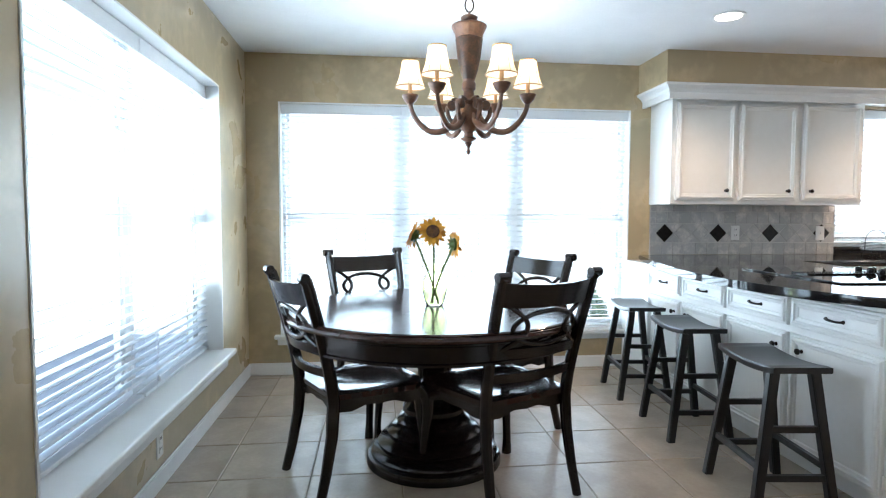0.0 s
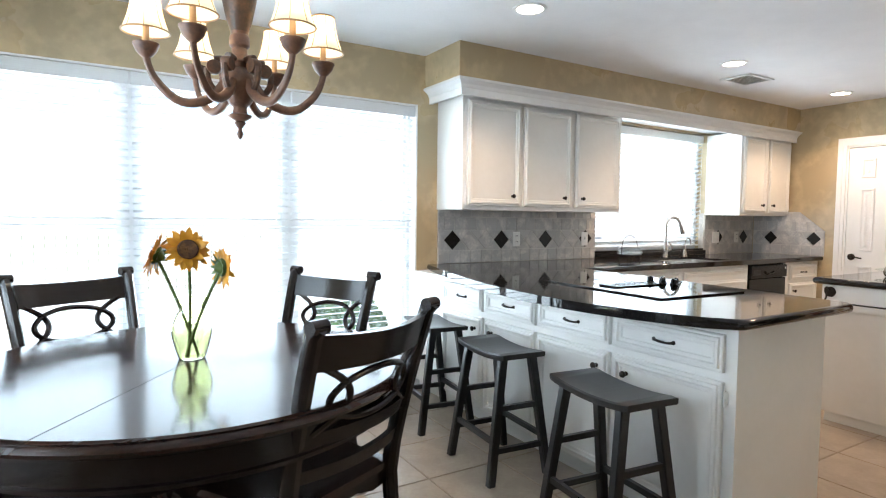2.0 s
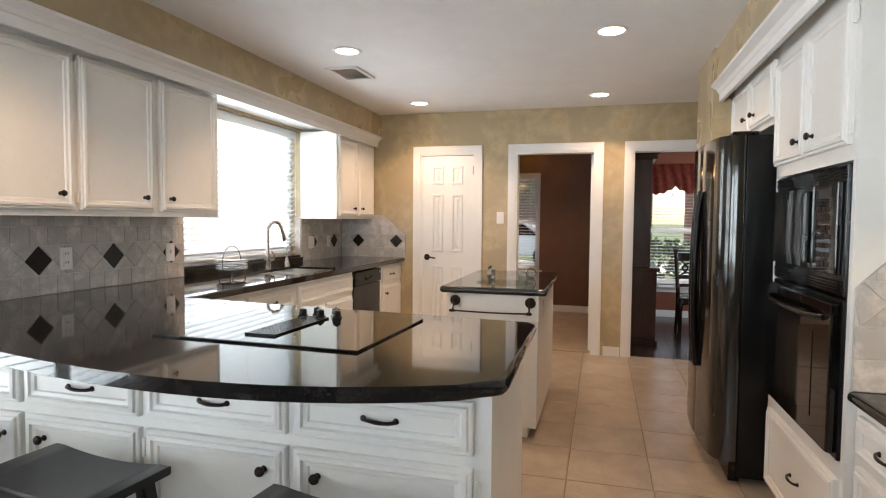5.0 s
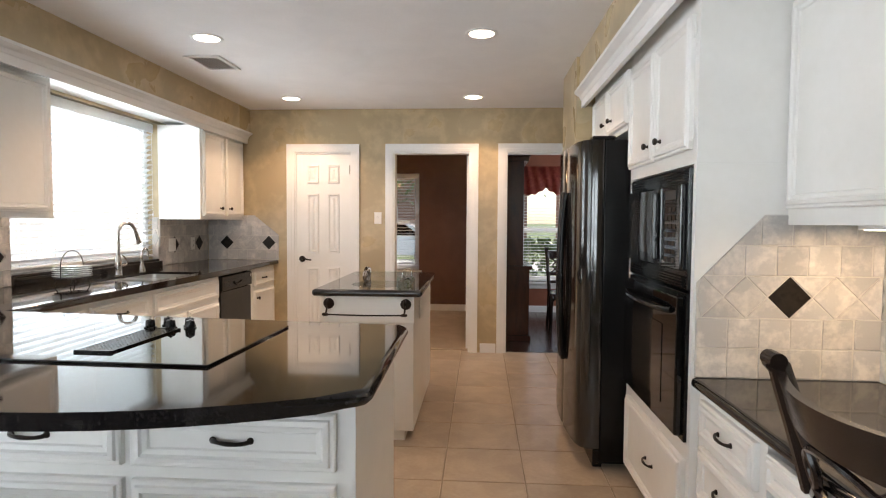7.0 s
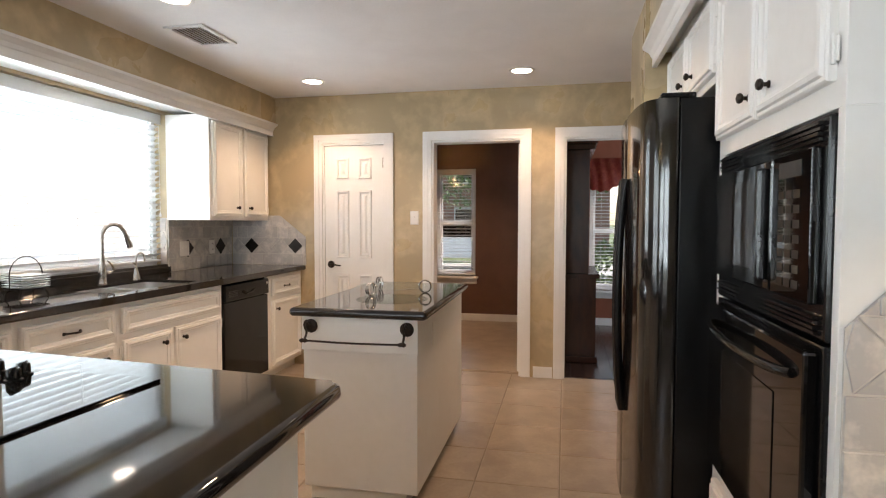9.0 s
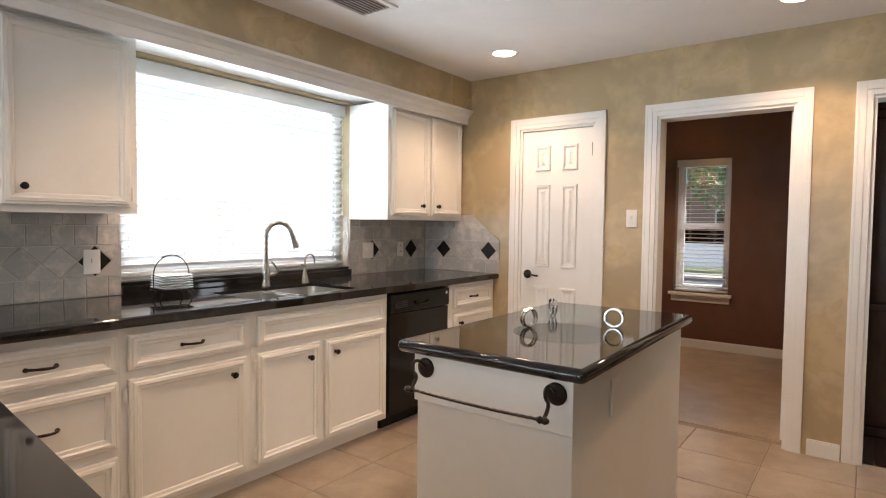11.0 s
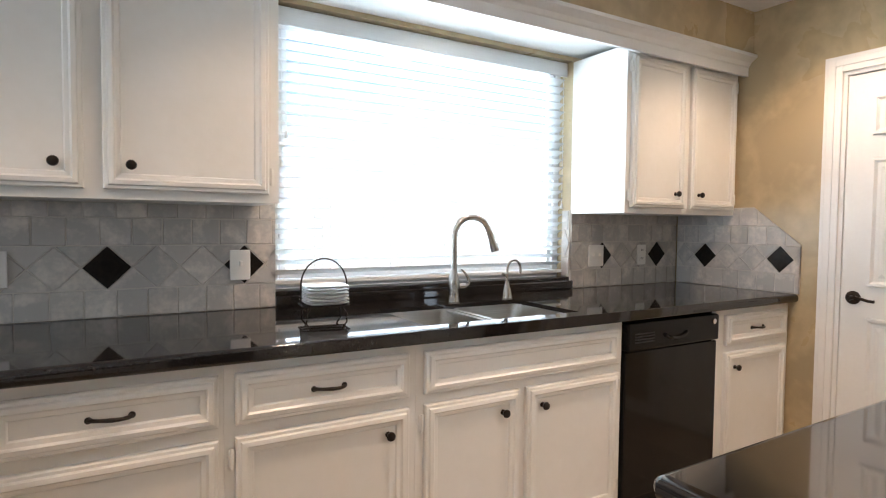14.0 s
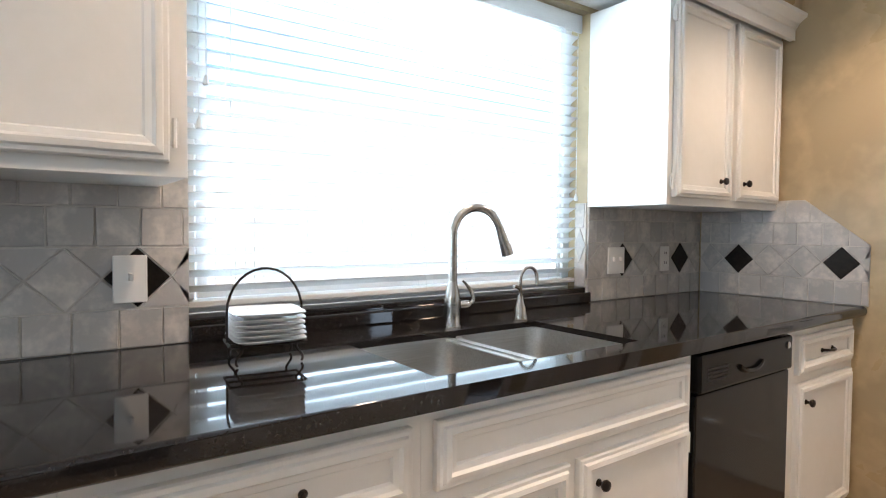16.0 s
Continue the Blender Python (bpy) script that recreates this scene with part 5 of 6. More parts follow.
def sunflower(base, mid, head, facing):
    e = empty("sunflower", W(1.275, 3.80, 0.792))
    tagged(e, "yellow sunflower with a brown centre in a glass vase", "flower", "sunflowers")
    bm = bmesh.new()
    tube(bm, bez(base, mid, Vector(mid).lerp(Vector(head), 0.5), head, 12), 0.0055, 8)
    obj("stem", bm, STEM, e, smooth=True)
    q = Vector(facing).normalized().to_track_quat("Z", "Y").to_matrix().to_4x4()
    m = Matrix.Translation(head) @ q
    bm = bmesh.new()
    lathe(bm, [(0.0, -0.004), (0.026, -0.002), (0.034, 0.006), (0.030, 0.013), (0.015, 0.012), (0.0, 0.009)], 20)
    obj("flower_centre", bm, SEEDS, e, m, True)
    rnd = random.Random(int(1000 * head[0]) + 77)
    bm = bmesh.new()
    for ringn, (count, l0, tilt) in enumerate(((17, 0.050, 0.05), (15, 0.044, 0.35))):
        for i in range(count):
            a = 2 * math.pi * (i + 0.5 * ringn) / count + rnd.uniform(-0.1, 0.1)
            l, w, t = l0 * rnd.uniform(0.8, 1.15), 0.0115 * rnd.uniform(0.8, 1.2), tilt + rnd.uniform(-0.35, 0.35)
            d, s = Vector((math.cos(a), math.sin(a), 0)), Vector((-math.sin(a), math.cos(a), 0))
            o = d * 0.026
            pts = []
            for u, k in ((0, 0.5), (0.35, 1.0), (0.7, 0.8), (1.0, 0.08)):
                c = o + d * l * u * math.cos(t) + Vector((0, 0, l * u * math.sin(t) - 0.010 * u * u))
                pts.append((c - s * w * k, c + Vector((0, 0, -0.002)), c + s * w * k))
            vs = [[bm.verts.new(p) for p in r] for r in pts]
            for r1, r2 in zip(vs, vs[1:]):
                for k in (0, 1):
                    bm.faces.new((r1[k], r1[k + 1], r2[k + 1], r2[k]))
    obj("petal", bm, PETAL, e, m, True)
    bm = bmesh.new()
    lathe(bm, [(0.006, -0.03), (0.018, -0.018), (0.030, -0.006), (0.033, -0.002)], 14)
    for i in range(11):
        a = 2 * math.pi * i / 11
        d, s = Vector((math.cos(a), math.sin(a), 0)), Vector((-math.sin(a), math.cos(a), 0))
        l = 0.03 * rnd.uniform(0.8, 1.3)
        vs = [bm.verts.new(p) for p in (d * 0.022 - s * 0.009 + Vector((0, 0, -0.012)), d * 0.022 + s * 0.009 + Vector((0, 0, -0.012)), d * (0.022 + l) + Vector((0, 0, -0.012 - 0.4 * l)))]
        bm.faces.new(vs)
    obj("sepal", bm, STEM, e, m)
    return e


sunflower((0.02, 0.0, 0.0), (-0.03, 0.0, 0.16), (-0.105, 0.03, 0.345), (-0.75, 0.35, 0.35))
sunflower((-0.01, 0.01, 0.0), (0.0, 0.0, 0.18), (-0.012, -0.02, 0.365), (-0.05, -1, 0.25))
sunflower((-0.02, -0.01, 0.0), (0.03, 0.0, 0.16), (0.10, -0.01, 0.30), (0.80, 0.25, 0.0))

# ---- ceiling fixtures ----
for cx, cy in CANS:
    cz = H if cy < 5 else 2.187
    e = empty("recessed_light", W(cx, cy, cz))
    tagged(e, "round recessed ceiling light, switched on", "ceiling light", "recessed lights")
    bm = bmesh.new()
    prof = [(0.098, 0.0), (0.098, -0.004), (0.090, -0.008), (0.076, -0.006), (0.074, 0.0)]
    lathe(bm, prof, 36)
    bmesh.ops.delete(bm, geom=[f for f in bm.faces if len(f.verts) == 36], context="FACES_ONLY")
    obj("trim_ring", bm, TRIM, e, smooth=True)
    bm = bmesh.new()
    lathe(bm, [(0.074, -0.001), (0.05, -0.003), (0.0, -0.004)], 28)
    obj("lens", bm, CANGLOW, e, smooth=True)
vent = empty("ceiling_vent", W(5.67, 4.515, H, 0))
tagged(vent, "white louvred ceiling air vent", "air vent")
boxes("frame", TRIM, [(-0.18, 0.18, -0.13, -0.10, -0.012, 0), (-0.18, 0.18, 0.10, 0.13, -0.012, 0), (-0.18, -0.15, -0.10, 0.10, -0.012, 0), (0.15, 0.18, -0.10, 0.10, -0.012, 0)], vent)
boxes("back", GROUT, [(-0.15, 0.15, -0.10, 0.10, -0.002, 0)], vent, bevel=0)
for i in range(8):
    boxes("louvre", TRIM, [(-0.15, 0.15, -0.009, 0.009, -0.0015, 0.0015)], vent, pose(0, -0.087 + 0.025 * i, -0.008, 35), bevel=0)


def plate(name, m, label, kind, w=0.075, h=0.12):
    e = empty(name, m)
    tagged(e, label, "wall plate")
    boxes("cover", SWITCH, [(-w / 2, w / 2, -0.007, 0, -h / 2, h / 2)], e, bevel=0.003)
    if kind == "socket":
        boxes("socket", SWITCH, [(-0.018, 0.018, -0.010, -0.007, z - 0.016, z + 0.016) for z in (-0.024, 0.024)], e, bevel=0.003)
        boxes("slot", SLOT, [(x - 0.0018, x + 0.0018, -0.0108, -0.0098, z - 0.006, z + 0.006) for x in (-0.007, 0.007) for z in (-0.020, 0.028)], e, bevel=0)
    else:
        n = 2 if w > 0.1 else 1
        boxes("toggle", SWITCH, [(x - 0.005, x + 0.005, -0.020, -0.007, -0.004, 0.016) for x in ([0] if n == 1 else [-0.024, 0.024])], e, bevel=0.002)
    return e


TF = YN - 0.012
plate("power_socket", W(3.97, TF, 1.105), "white power socket on the tile splashback", "socket")
plate("light_switch", W(4.745, TF, 1.10), "white light switch on the tile splashback", "switch", 0.078)
plate("light_switch", W(6.685, TF, 1.10), "white double switch on the tile splashback", "switch", 0.115)
plate("power_socket", W(7.06, TF, 1.10), "white power socket on the tile splashback", "socket")
plate("light_switch", W(XE, 3.63, 1.36, FRONT_W), "white light switch on the tan wall", "switch")
plate("power_socket", W(XW, 3.58, 0.20, 90), "white power socket low on the tan wall", "socket")

# ---- rooms beyond ----
cc = empty("china_cabinet", W(8.0, 2.44, 0))
tagged(cc, "dark mahogany china cabinet with open glazed shelves", "china cabinet")
boxes("base", MAHOG, [(0, 1.1, -0.42, 0, 0.0, 0.06), (0.02, 1.08, -0.40, 0, 0.06, 0.80), (-0.01, 1.11, -0.43, 0, 0.80, 0.84)], cc, bevel=0.006)
boxes("hutch", MAHOG, [(0.04, 0.07, -0.33, 0, 0.84, 2.0), (1.03, 1.06, -0.33, 0, 0.84, 2.0), (0.07, 1.03, -0.02, 0, 0.84, 2.0), (0.07, 1.03, -0.31, -0.02, 1.20, 1.22), (0.07, 1.03, -0.31, -0.02, 1.58, 1.60), (0.0, 1.10, -0.38, 0, 2.0, 2.05), (-0.02, 1.12, -0.40, 0, 2.05, 2.09)], cc, bevel=0.005)
for x, z in ((0.25, 1.22), (0.5, 1.60), (0.6, 1.22), (0.3, 0.84)):
    bm = bmesh.new()
    lathe(bm, [(0.0, 0), (0.03, 0), (0.035, 0.01), (0.012, 0.03), (0.014, 0.06), (0.045, 0.10), (0.05, 0.13), (0.046, 0.13), (0.0, 0.07)], 16)
    tagged(obj("glass_goblet", bm, CHROME, None, W(8.0 + x, 2.44 - 0.20, z), True), "silver goblet standing in the china cabinet", "goblet", "cabinet goblets")
val = bmesh.new()
n = 40
prev = None
for i in range(n + 1):
    u = i / n
    y = 1.15 + 0.98 * u
    drop = 0.32 + 0.10 * abs(math.sin(math.pi * u * 2)) + 0.012 * math.sin(u * 60)
    col = []
    for j in range(7):
        t = j / 6
        col.append(val.verts.new((10.092 - 0.05 * math.sin(math.pi * t) - 0.012 * math.sin(u * 50 + t * 4), y, 2.14 - drop * t)))
    if prev:
        for j in range(6):
            val.faces.new((prev[j], prev[j + 1], col[j + 1], col[j]))
    prev = col
bmesh.ops.solidify(val, geom=val.faces[:], thickness=0.006)
tagged(obj("window_valance", val, REDCLOTH, None, None, True), "gathered red damask valance over the window", "curtain")
fc = copy_thing(chair, W(8.75, 1.50, 0, 180))
for o in (fc, *fc.children):
    if "group" in o:
        del o["group"]
tagged(fc, "dark mahogany chair in the dining room beyond")

hp = empty("pendant_lamp", W(8.9, 4.05, 1.88))
tagged(hp, "white glass pendant lamp hanging in the hall", "pendant lamp")
bm = bmesh.new()
lathe(bm, [(0.15, 0.0), (0.14, 0.05), (0.10, 0.10), (0.03, 0.14), (0.028, 0.138), (0.097, 0.097), (0.136, 0.05), (0.147, 0.0)], 24)
bmesh.ops.delete(bm, geom=[f for f in bm.faces if len(f.verts) == 24], context="FACES_ONLY")
obj("shade", bm, SHADE, hp, smooth=True)
bm = bmesh.new()
tube(bm, [(0, 0, 0.135), (0, 0, 0.57)], 0.006)
lathe(bm, [(0.05, 0.55), (0.05, 0.565), (0.03, 0.57)], 16)
obj("stem", bm, BRONZE, hp)

# planks of the far dining room
pl = bpy.data.meshes.new("plank")
bm = bmesh.new()
box(bm, 0, 2.70, 0, 0.118, -0.02, 0.0, 0.0015, 1)
bm.to_mesh(pl), bm.free()
dfl = plain("floor_dining", SLOT, 7.40, 10.25, 0.2, 2.45, -0.1, -0.018, "dark glossy wood plank floor")
for i in range(18):
    put("plank", pl, DARKWOODFLOOR, dfl, W(7.44, 0.22 + 0.1205 * i, 0))

# ---- outdoors ----
bm = bmesh.new()
box(bm, -400, 400, -400, 400, -0.5, -0.12)
tagged(obj("ground", bm, LAWN), "green mown lawn around the house", kind="structure")
plain("patio", CONCRETE, -7.6, 9.0, -3, 12.9, -0.13, -0.104, "pale concrete patio")
plain("patio_side", CONCRETE, 9.0, 18.1, 6.2, 12.9, -0.13, -0.104, "pale concrete side yard")
plain("driveway", CONCRETE, 18.2, 22.0, -14, 9.5, -0.13, -0.08, "pale concrete driveway")


def fence(name, m, length):
    e = empty(name, m)
    tagged(e, "tall weathered wooden plank fence", "fence")
    me = bpy.data.meshes.new("board")
    b = bmesh.new()
    box(b, 0, 0.14, 0, 0.02, -0.12, 1.75)
    b.to_mesh(me), b.free()
    for i in range(int(length / 0.15)):
        put("board", me, FENCE, e, pose(i * 0.15, 0, 0.01 * math.sin(i * 2.1)))
    boxes("rail", FENCE, [(0, length, 0.02, 0.06, z, z + 0.09) for z in (0.2, 1.3)], e)


fence("fence", W(-9, 13.0, 0), 30)
fence("fence", W(-9.5, 0.5, 0, 90), 12)


def house(m, w, d, h):
    e = empty("house", m)
    tagged(e, "two-storey brick house with a shingle roof across the street", "house")
    holes = [(x, x + 1.1, z, z + 1.5) for x in (1.2, 3.6, 6.6, 9.0) for z in (0.8, 3.6)]
    us = sorted({0, w, *[k[0] for k in holes], *[k[1] for k in holes]})
    vs = sorted({0, h, *[k[2] for k in holes], *[k[3] for k in holes]})
    b = bmesh.new()
    gridsolid(b, us, vs, lambda u, v: not any(k[0] < u < k[1] and k[2] < v < k[3] for k in holes), lambda u, v, s: (u, 0.2 * s, v - 0.12))
    box(b, 0, 0.2, 0.2, d, -0.12, h - 0.12), box(b, w - 0.2, w, 0.2, d, -0.12, h - 0.12), box(b, 0.2, w - 0.2, d - 0.2, d, -0.12, h - 0.12)
    obj("wall", b, BRICK, e)
    b = bmesh.new()
    v = [b.verts.new(p) for p in ((-0.4, -0.5, h - 0.15), (w + 0.4, -0.5, h - 0.15), (w + 0.4, d + 0.4, h - 0.15), (-0.4, d + 0.4, h - 0.15), (2, d / 2, h + 2.4), (w - 2, d / 2, h + 2.4))]
    for q in ((0, 1, 5, 4), (1, 2, 5), (2, 3, 4, 5), (3, 0, 4), (3, 2, 1, 0)):
        b.faces.new([v[i] for i in q])
    obj("roof", b, ROOF, e)
    for k in holes:
        a, c, z0, z1 = k
        boxes("window", VINYL, [(a, c, 0.04, 0.10, z0 - 0.12, z0 - 0.04), (a, c, 0.04, 0.10, z1 - 0.20, z1 - 0.12), (a, a + 0.07, 0.04, 0.10, z0 - 0.04, z1 - 0.2), (c - 0.07, c, 0.04, 0.10, z0 - 0.04, z1 - 0.2), (a, c, 0.05, 0.09, (z0 + z1) / 2 - 0.14, (z0 + z1) / 2 - 0.09)], e, bevel=0)
        boxes("pane", BLACKGLASS, [(a, c, 0.11, 0.13, z0 - 0.12, z1 - 0.12)], e, bevel=0)


house(W(34, 12, 0, -90), 12, 8, 6.0)
house(W(33, -2.5, 0, -90), 12, 8, 5.6)


def tree(m, height, spread, seed, leaves=1500):
    rnd = random.Random(seed)
    e = empty("tree", m)
    tagged(e, "leafy green tree standing on the lawn", "tree")
    b = bmesh.new()
    tube(b, [(0, 0, -0.15), (0.05, 0.02, height * 0.2), (0.0, 0.08, height * 0.45), (0.05, 0.05, height * 0.8)], [0.20, 0.16, 0.12, 0.04], 10)
    tips = []
    for i in range(11):
        a, z = rnd.uniform(0, 6.28), height * rnd.uniform(0.35, 0.75)
        r = spread * rnd.uniform(0.45, 0.9)
        tip = Vector((r * math.cos(a), r * math.sin(a), z + height * rnd.uniform(0.05, 0.25)))
        tube(b, bez((0, 0.05, z * 0.9), tip * 0.3 + Vector((0, 0, z * 0.7)), tip * 0.7 + Vector((0, 0, z * 0.25)), tip, 6), [0.07, 0.06, 0.05, 0.04, 0.03, 0.02, 0.012], 6)
        tips.append(tip)
    obj("trunk", b, BARK, e, smooth=True)
    b = bmesh.new()
    for i in range(leaves):
        c = rnd.choice(tips) + Vector([rnd.gauss(0, 0.5) for _ in range(3)])
        q = Euler([rnd.uniform(0, 6.28) for _ in range(3)]).to_matrix()
        s = rnd.uniform(0.07, 0.15)
        vs = [b.verts.new(c + q @ Vector(p) * s) for p in ((-1, 0, 0), (0, 0.45, 0.1), (1, 0, 0), (0, -0.45, 0.1))]
        b.faces.new(vs)
    tagged(obj("foliage", b, LEAFG, e), kind="stuff")


tree(W(25.0, 2.6, 0), 6.5, 2.6, 3, 2600)
tree(W(24.5, 8.6, 0), 6.0, 2.6, 5, 2200)


def shrub(m, r, h, seed):
    rnd = random.Random(seed)
    b = bmesh.new()
    for i in range(900):
        a, t, k = rnd.uniform(0, 6.28), rnd.uniform(0, 1), rnd.uniform(0.5, 1) ** 0.5
        rad = r * k * math.sqrt(max(0.0, 1 - (t * 0.9) ** 2)) * (1 + 0.15 * math.sin(3 * a))
        c = Vector((rad * math.cos(a), rad * math.sin(a), h * t - 0.12))
        q = Euler([rnd.uniform(0, 6.28) for _ in range(3)]).to_matrix()
        s = rnd.uniform(0.04, 0.08)
        b.faces.new([b.verts.new(c + q @ Vector(p) * s) for p in ((-1, 0, 0), (0, 0.5, 0), (1, 0, 0), (0, -0.5, 0))])
    tagged(obj("shrub", b, LEAFG, None, m), "leafy green garden shrub outside the window", "shrub", "shrubs")


shrub(W(2.95, 6.5, 0), 0.45, 0.62, 1)
shrub(W(11.6, 1.55, 0), 0.6, 1.15, 2)
shrub(W(11.8, 2.9, 0), 0.6, 0.8, 4)

car = empty("parked_car", W(20.0, 5.7, -0.08, 90))
tagged(car, "white parked car on the driveway", "car")
bm = bmesh.new()
side = [(-2.2, 0.35), (-2.25, 0.6), (-2.1, 0.85), (-1.4, 0.95), (-0.8, 1.40), (0.6, 1.45), (1.3, 0.98), (2.1, 0.85), (2.25, 0.6), (2.2, 0.35)]
l, r = [bm.verts.new((x, -0.85, z)) for x, z in side], [bm.verts.new((x, 0.85, z)) for x, z in side]
for i in range(len(side)):
    j = (i + 1) % len(side)
    bm.faces.new((l[i], l[j], r[j], r[i]))
bm.faces.new(l[::-1]), bm.faces.new(r)
bmesh.ops.bevel(bm, geom=bm.edges[:], offset=0.06, segments=3, affect="EDGES")
obj("body", bm, CARPAINT, car, smooth=True)
for s in (-1, 1):
    bm = bmesh.new()
    v = [bm.verts.new((x, 0.872 * s, z)) for x, z in ((-1.25, 0.97), (-0.76, 1.33), (0.55, 1.37), (1.10, 0.99))]
    bm.faces.new(v)
    bmesh.ops.solidify(bm, geom=bm.faces[:], thickness=0.015)
    obj("window", bm, BLACKGLASS, car)
    for x in (-1.4, 1.4):
        w = new("wheel")
        w.parent, w.matrix_basis = car, pose(x, 0.82 * s, 0.33, 90)
        bm = bmesh.new()
        lathe(bm, [(0.20, -0.10), (0.31, -0.10), (0.33, -0.07), (0.33, 0.07), (0.31, 0.10), (0.20, 0.10)], 28)
        obj("tyre", bm, TYRE, w, smooth=True)
        bm = bmesh.new()
        lathe(bm, [(0.0, -0.105), (0.20, -0.11), (0.205, 0.0), (0.20, 0.11), (0.0, 0.105)], 20, ribs=5, depth=0.15)
        obj("rim", bm, CHROME, w)

# ---- tiled splashbacks ----
def splash(name, m, x0, x1, z0, rows, dark, label, clip=None, s=0.150):
    """Tumbled tiles on a wall, facing -y: rows below and above a band of diamonds. dark: x of the dark diamonds."""
    rnd = random.Random(name + str(x0))
    base = empty(name, m)
    tagged(base, label, kind="structure")
    zs, z = [], z0
    g, t = 0.004, 0.010
    below, above, ph = rows
    top = z0 + below * ph + s + above * ph

    def tile(poly, material, depth):
        if clip:
            poly = clip(poly)
        if len(poly) < 3:
            return
        cx, cz = sum(p[0] for p in poly) / len(poly), sum(p[1] for p in poly) / len(poly)
        inner = [(cx + (x - cx) * 0.965, cz + (q - cz) * 0.965) for x, q in poly]
        b = bmesh.new()
        lo, mid, hi = [b.verts.new((x, 0.0, q)) for x, q in poly], [b.verts.new((x, -depth + 0.003, q)) for x, q in poly], [b.verts.new((x, -depth, q)) for x, q in inner]
        n = len(poly)
        for i in range(n):
            b.faces.new((lo[i], lo[(i + 1) % n], mid[(i + 1) % n], mid[i])), b.faces.new((mid[i], mid[(i + 1) % n], hi[(i + 1) % n], hi[i]))
        b.faces.new(hi)
        obj("tile", b, material, base)

    def rect(a, b, c, d):
        j = lambda: rnd.uniform(-0.0012, 0.0012)
        a, b = max(a, x0), min(b, x1)
        if b - a > 0.012:
            tile([(a + g / 2 + j(), c + g / 2 + j()), (b - g / 2 + j(), c + g / 2 + j()), (b - g / 2 + j(), d - g / 2 + j()), (a + g / 2 + j(), d - g / 2 + j())], SPLASH, t + rnd.uniform(-0.001, 0.001))

    def course(zc, off):
        x = x0 - off
        while x < x1:
            rect(x, x + ph, zc, zc + ph)
            x += ph

    for k in range(below):
        course(z0 + k * ph, 0.0)
    zb = z0 + below * ph
    for k in range(above):
        course(zb + s + k * ph, 0.0 if k % 2 else ph * 0.5)
    zc, hw = zb + s / 2, s / 2
    lo, hi = (dark[0] if dark else (x0 + x1) / 2), 0
    c = lo
    while c - s > x0 - hw:
        c -= s
    i = round((c - lo) / s)
    while c - hw < x1:
        isdark = any(abs(c - d) < 0.03 for d in dark)
        k = hw - g * 0.7
        poly = [(c - k, zc), (c, zc - k), (c + k, zc), (c, zc + k)]
        if c - hw >= x0 - 0.002 and c + hw <= x1 + 0.002:
            tile(poly, DARKTILE if isdark else SPLASH, t + (0.001 if isdark else 0))
        else:
            tile([(min(max(a, x0), x1), b) for a, b in poly], SPLASH, t)
        for zz, sg in ((zb + g / 2, 1), (zb + s - g / 2, -1)):
            a, b = c + g * 0.8, c + s - g * 0.8
            a2, b2 = max(a, x0), min(b, x1)
            if b2 - a2 > 0.03:
                mid = min(max(c + hw, a2), b2)
                pk = hw - g * 1.3
                hgt = lambda q: max(0.0, pk * (1 - abs(q - c - hw) / (hw - g * 0.8)))
                poly = [(a2, zz), (b2, zz), (b2, zz + sg * hgt(b2)), (mid, zz + sg * pk), (a2, zz + sg * hgt(a2))]
                clean = []
                for p in poly:
                    if not clean or (abs(p[0] - clean[-1][0]) + abs(p[1] - clean[-1][1])) > 0.002:
                        clean.append(p)
                if len(clean) > 2 and (abs(clean[0][0] - clean[-1][0]) + abs(clean[0][1] - clean[-1][1])) < 0.002:
                    clean.pop()
                tile(clean, SPLASH, t)
        c += s
    b = bmesh.new()
    poly = [(x0, z0), (x1, z0), (x1, top), (x0, top)]
    if clip:
        poly = clip(poly)
    lo_, hi_ = [b.verts.new((x, 0.0, q)) for x, q in poly], [b.verts.new((x, -t + 0.0035, q)) for x, q in poly]
    n = len(poly)
    for i in range(n):
        b.faces.new((lo_[i], lo_[(i + 1) % n], hi_[(i + 1) % n], hi_[i]))
    b.faces.new(hi_), b.faces.new(lo_[::-1])
    obj("grout", b, SGROUT, base)
    return base


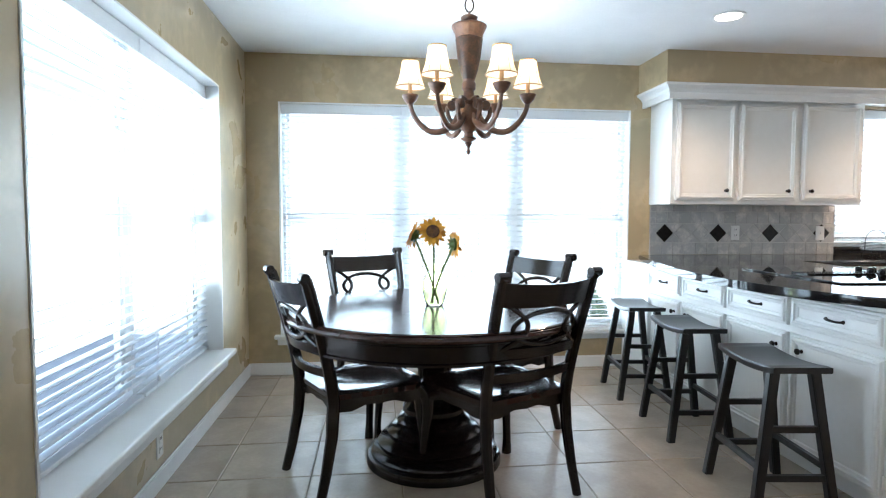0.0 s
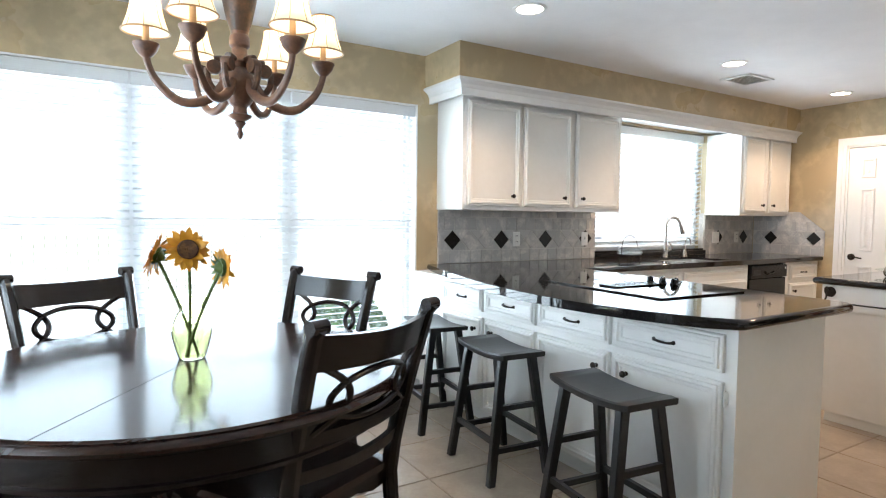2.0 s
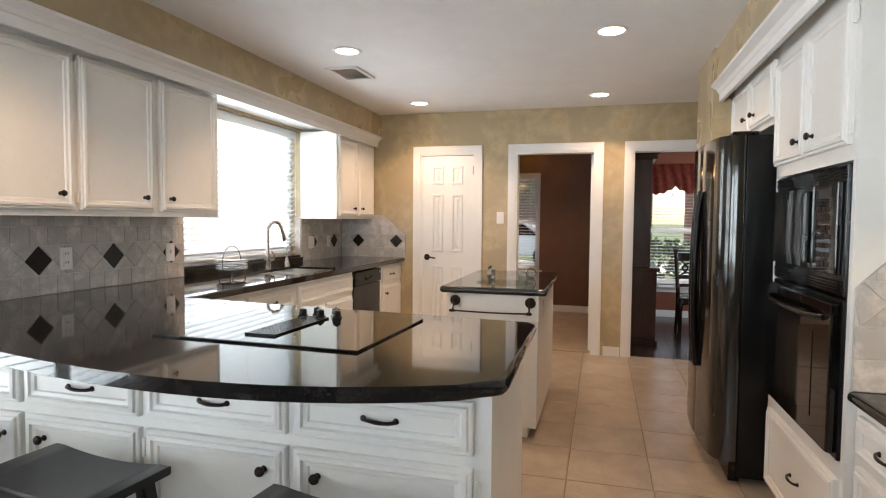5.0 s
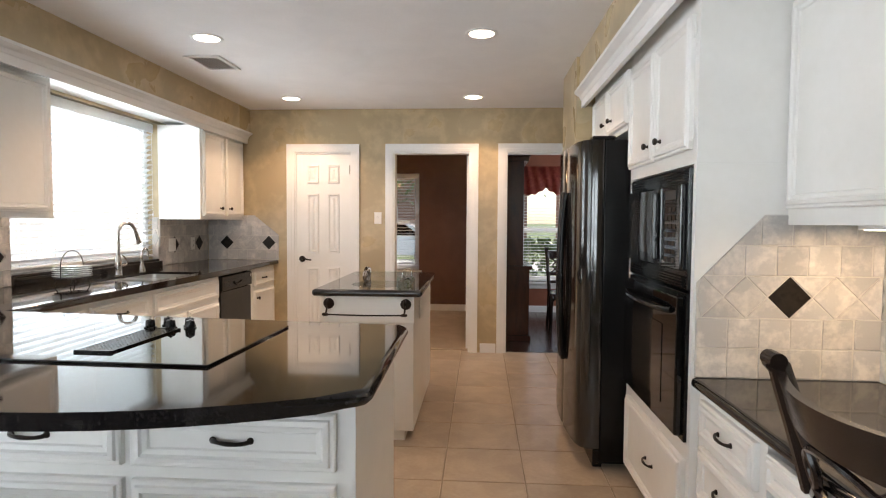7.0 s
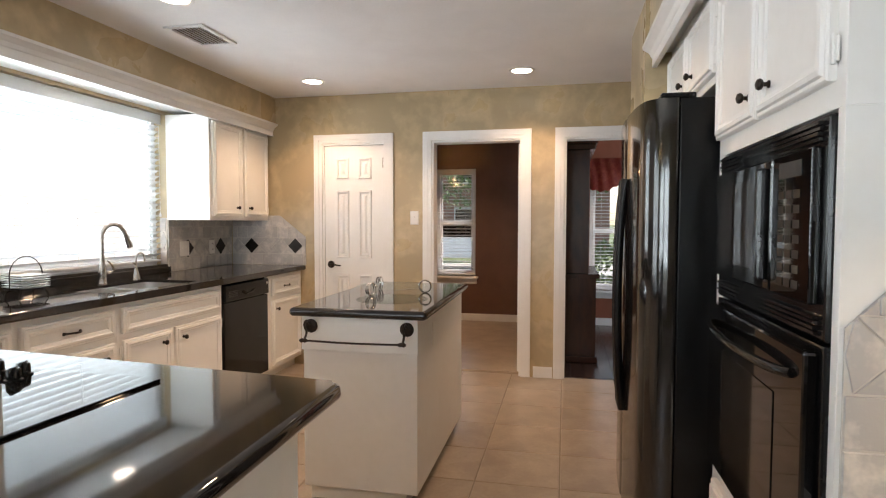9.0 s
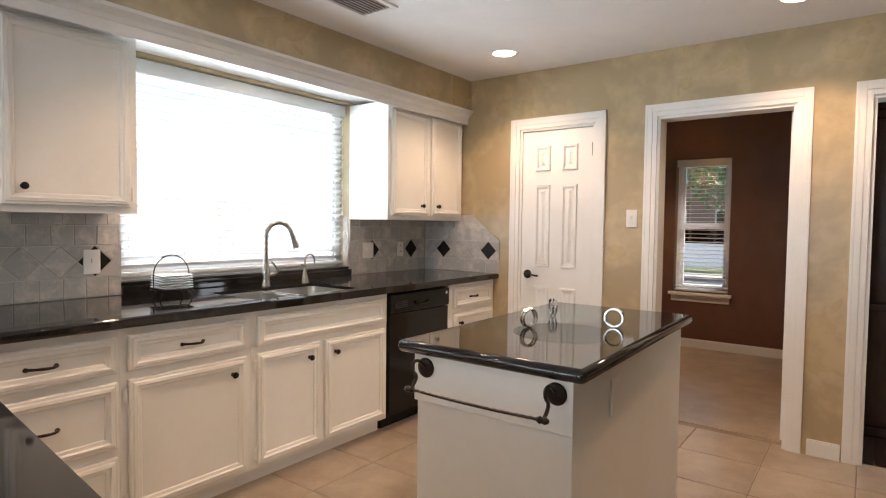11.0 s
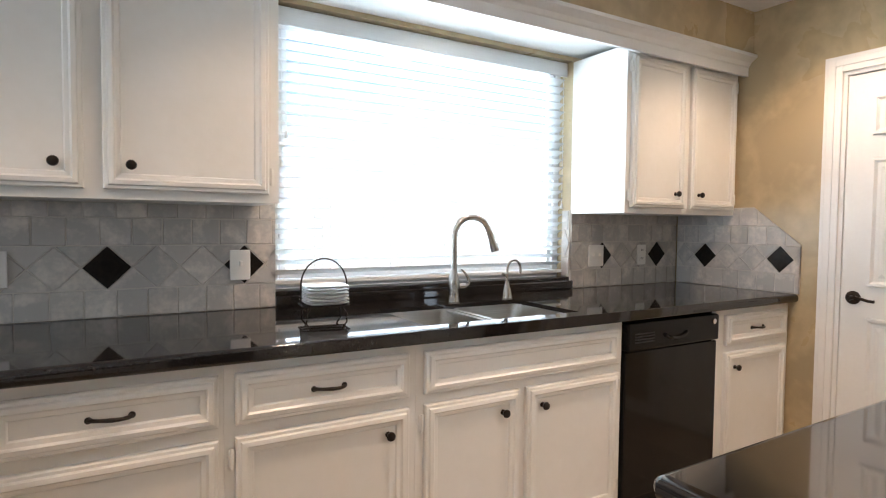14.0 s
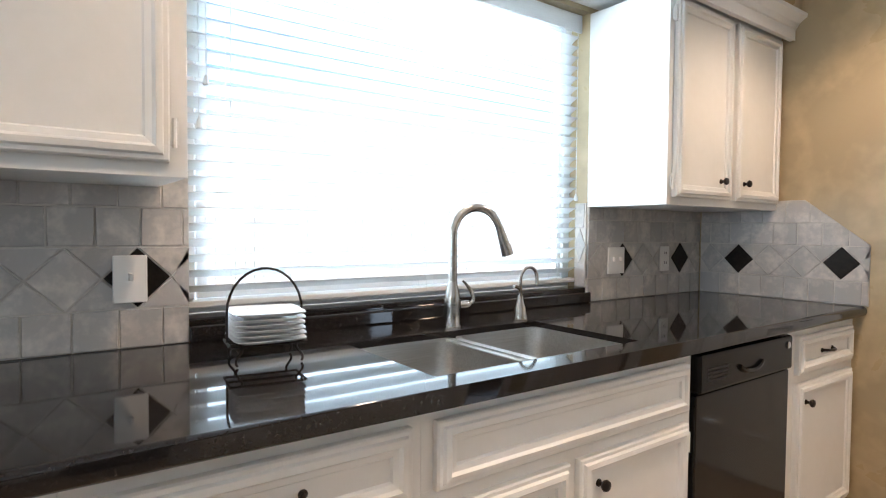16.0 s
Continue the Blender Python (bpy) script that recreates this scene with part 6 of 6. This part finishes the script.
def cut(nx, nz, c):
    """Keeps the part of a convex polygon where nx*x + nz*z <= c."""
    def f(poly):
        out = []
        for (ax, az), (bx, bz) in zip(poly, poly[1:] + poly[:1]):
            da, db = nx * ax + nz * az - c, nx * bx + nz * bz - c
            if da <= 0:
                out.append((ax, az))
            if da * db < 0:
                t = da / (da - db)
                out.append((ax + (bx - ax) * t, az + (bz - az) * t))
        return out
    return f


N = "grey-beige tumbled marble tile splashback with dark diamonds"
splash("splashback_1", W(0, YN, 0), 3.22, 4.885, 0.924, (1, 2, 0.100), (3.35, 3.821, 4.292, 4.763), N, s=0.157)
splash("splashback_2", W(0, YN, 0), 6.50, XE - 0.012, 0.924, (1, 2, 0.100), (6.74, 7.205), N, s=0.155)
splash("splashback_3", W(XE, YN - 0.012, 0, FRONT_W), 0.0, 0.745, 0.924, (1, 2, 0.103), (0.197, 0.641), N, s=0.148, clip=cut(0.78, 1.0, 0.78 * 0.745 + 1.181))
splash("splashback_4", W(6.50, YN, 0, FRONT_W) @ pose(-0.06, 0, 0), 0.0, 0.0601, 0.986, (1, 1, 0.108), (), "tumbled marble tiles on the window reveal")
splash("splashback_5", W(3.75, 1.80, 0, FRONT_W), 0.0, 0.65, DESKZ + 0.001, (2, 2, 0.11), (0.325,), N, s=0.155, clip=cut(-1.05, 1.0, 1.135 - 0.02))
splash("splashback_6", W(3.74, 1.15, 0, FRONT_S), 0.0, 1.6, DESKZ + 0.001, (2, 2, 0.11), (0.10, 0.55, 1.0, 1.45), N)

# ---- floor tiles ----
P = 0.425
bm = bmesh.new()
box(bm, -P / 2 + 0.003, P / 2 - 0.003, -P / 2 + 0.003, P / 2 - 0.003, -0.006, 0.0)
es = [e for e in bm.edges if all(v.co.z > -0.001 for v in e.verts)]
bmesh.ops.bevel(bm, geom=es, offset=0.003, segments=1, affect="EDGES")
me = bpy.data.meshes.new("tile")
bmesh.ops.recalc_face_normals(bm, faces=bm.faces)
bm.to_mesh(me), bm.free()
me.materials.append(TILE)
x = 5.345 - P / 2 - 14 * P
while x < 7.54 + P:
    y = 2.345 + P / 2 - 10 * P
    while y < 5.42 + P:
        if 0 - P / 2 < x < 7.40 + P * 0.49 and y < 5.42 + P * 0.45 and y > -1.7 and (x < 2.75 or y > 1.0):
            put("tile", me, None, floor, pose(x, y, 0, 0, 0, 90 * random.randint(0, 3)))
        y += P
    x += P
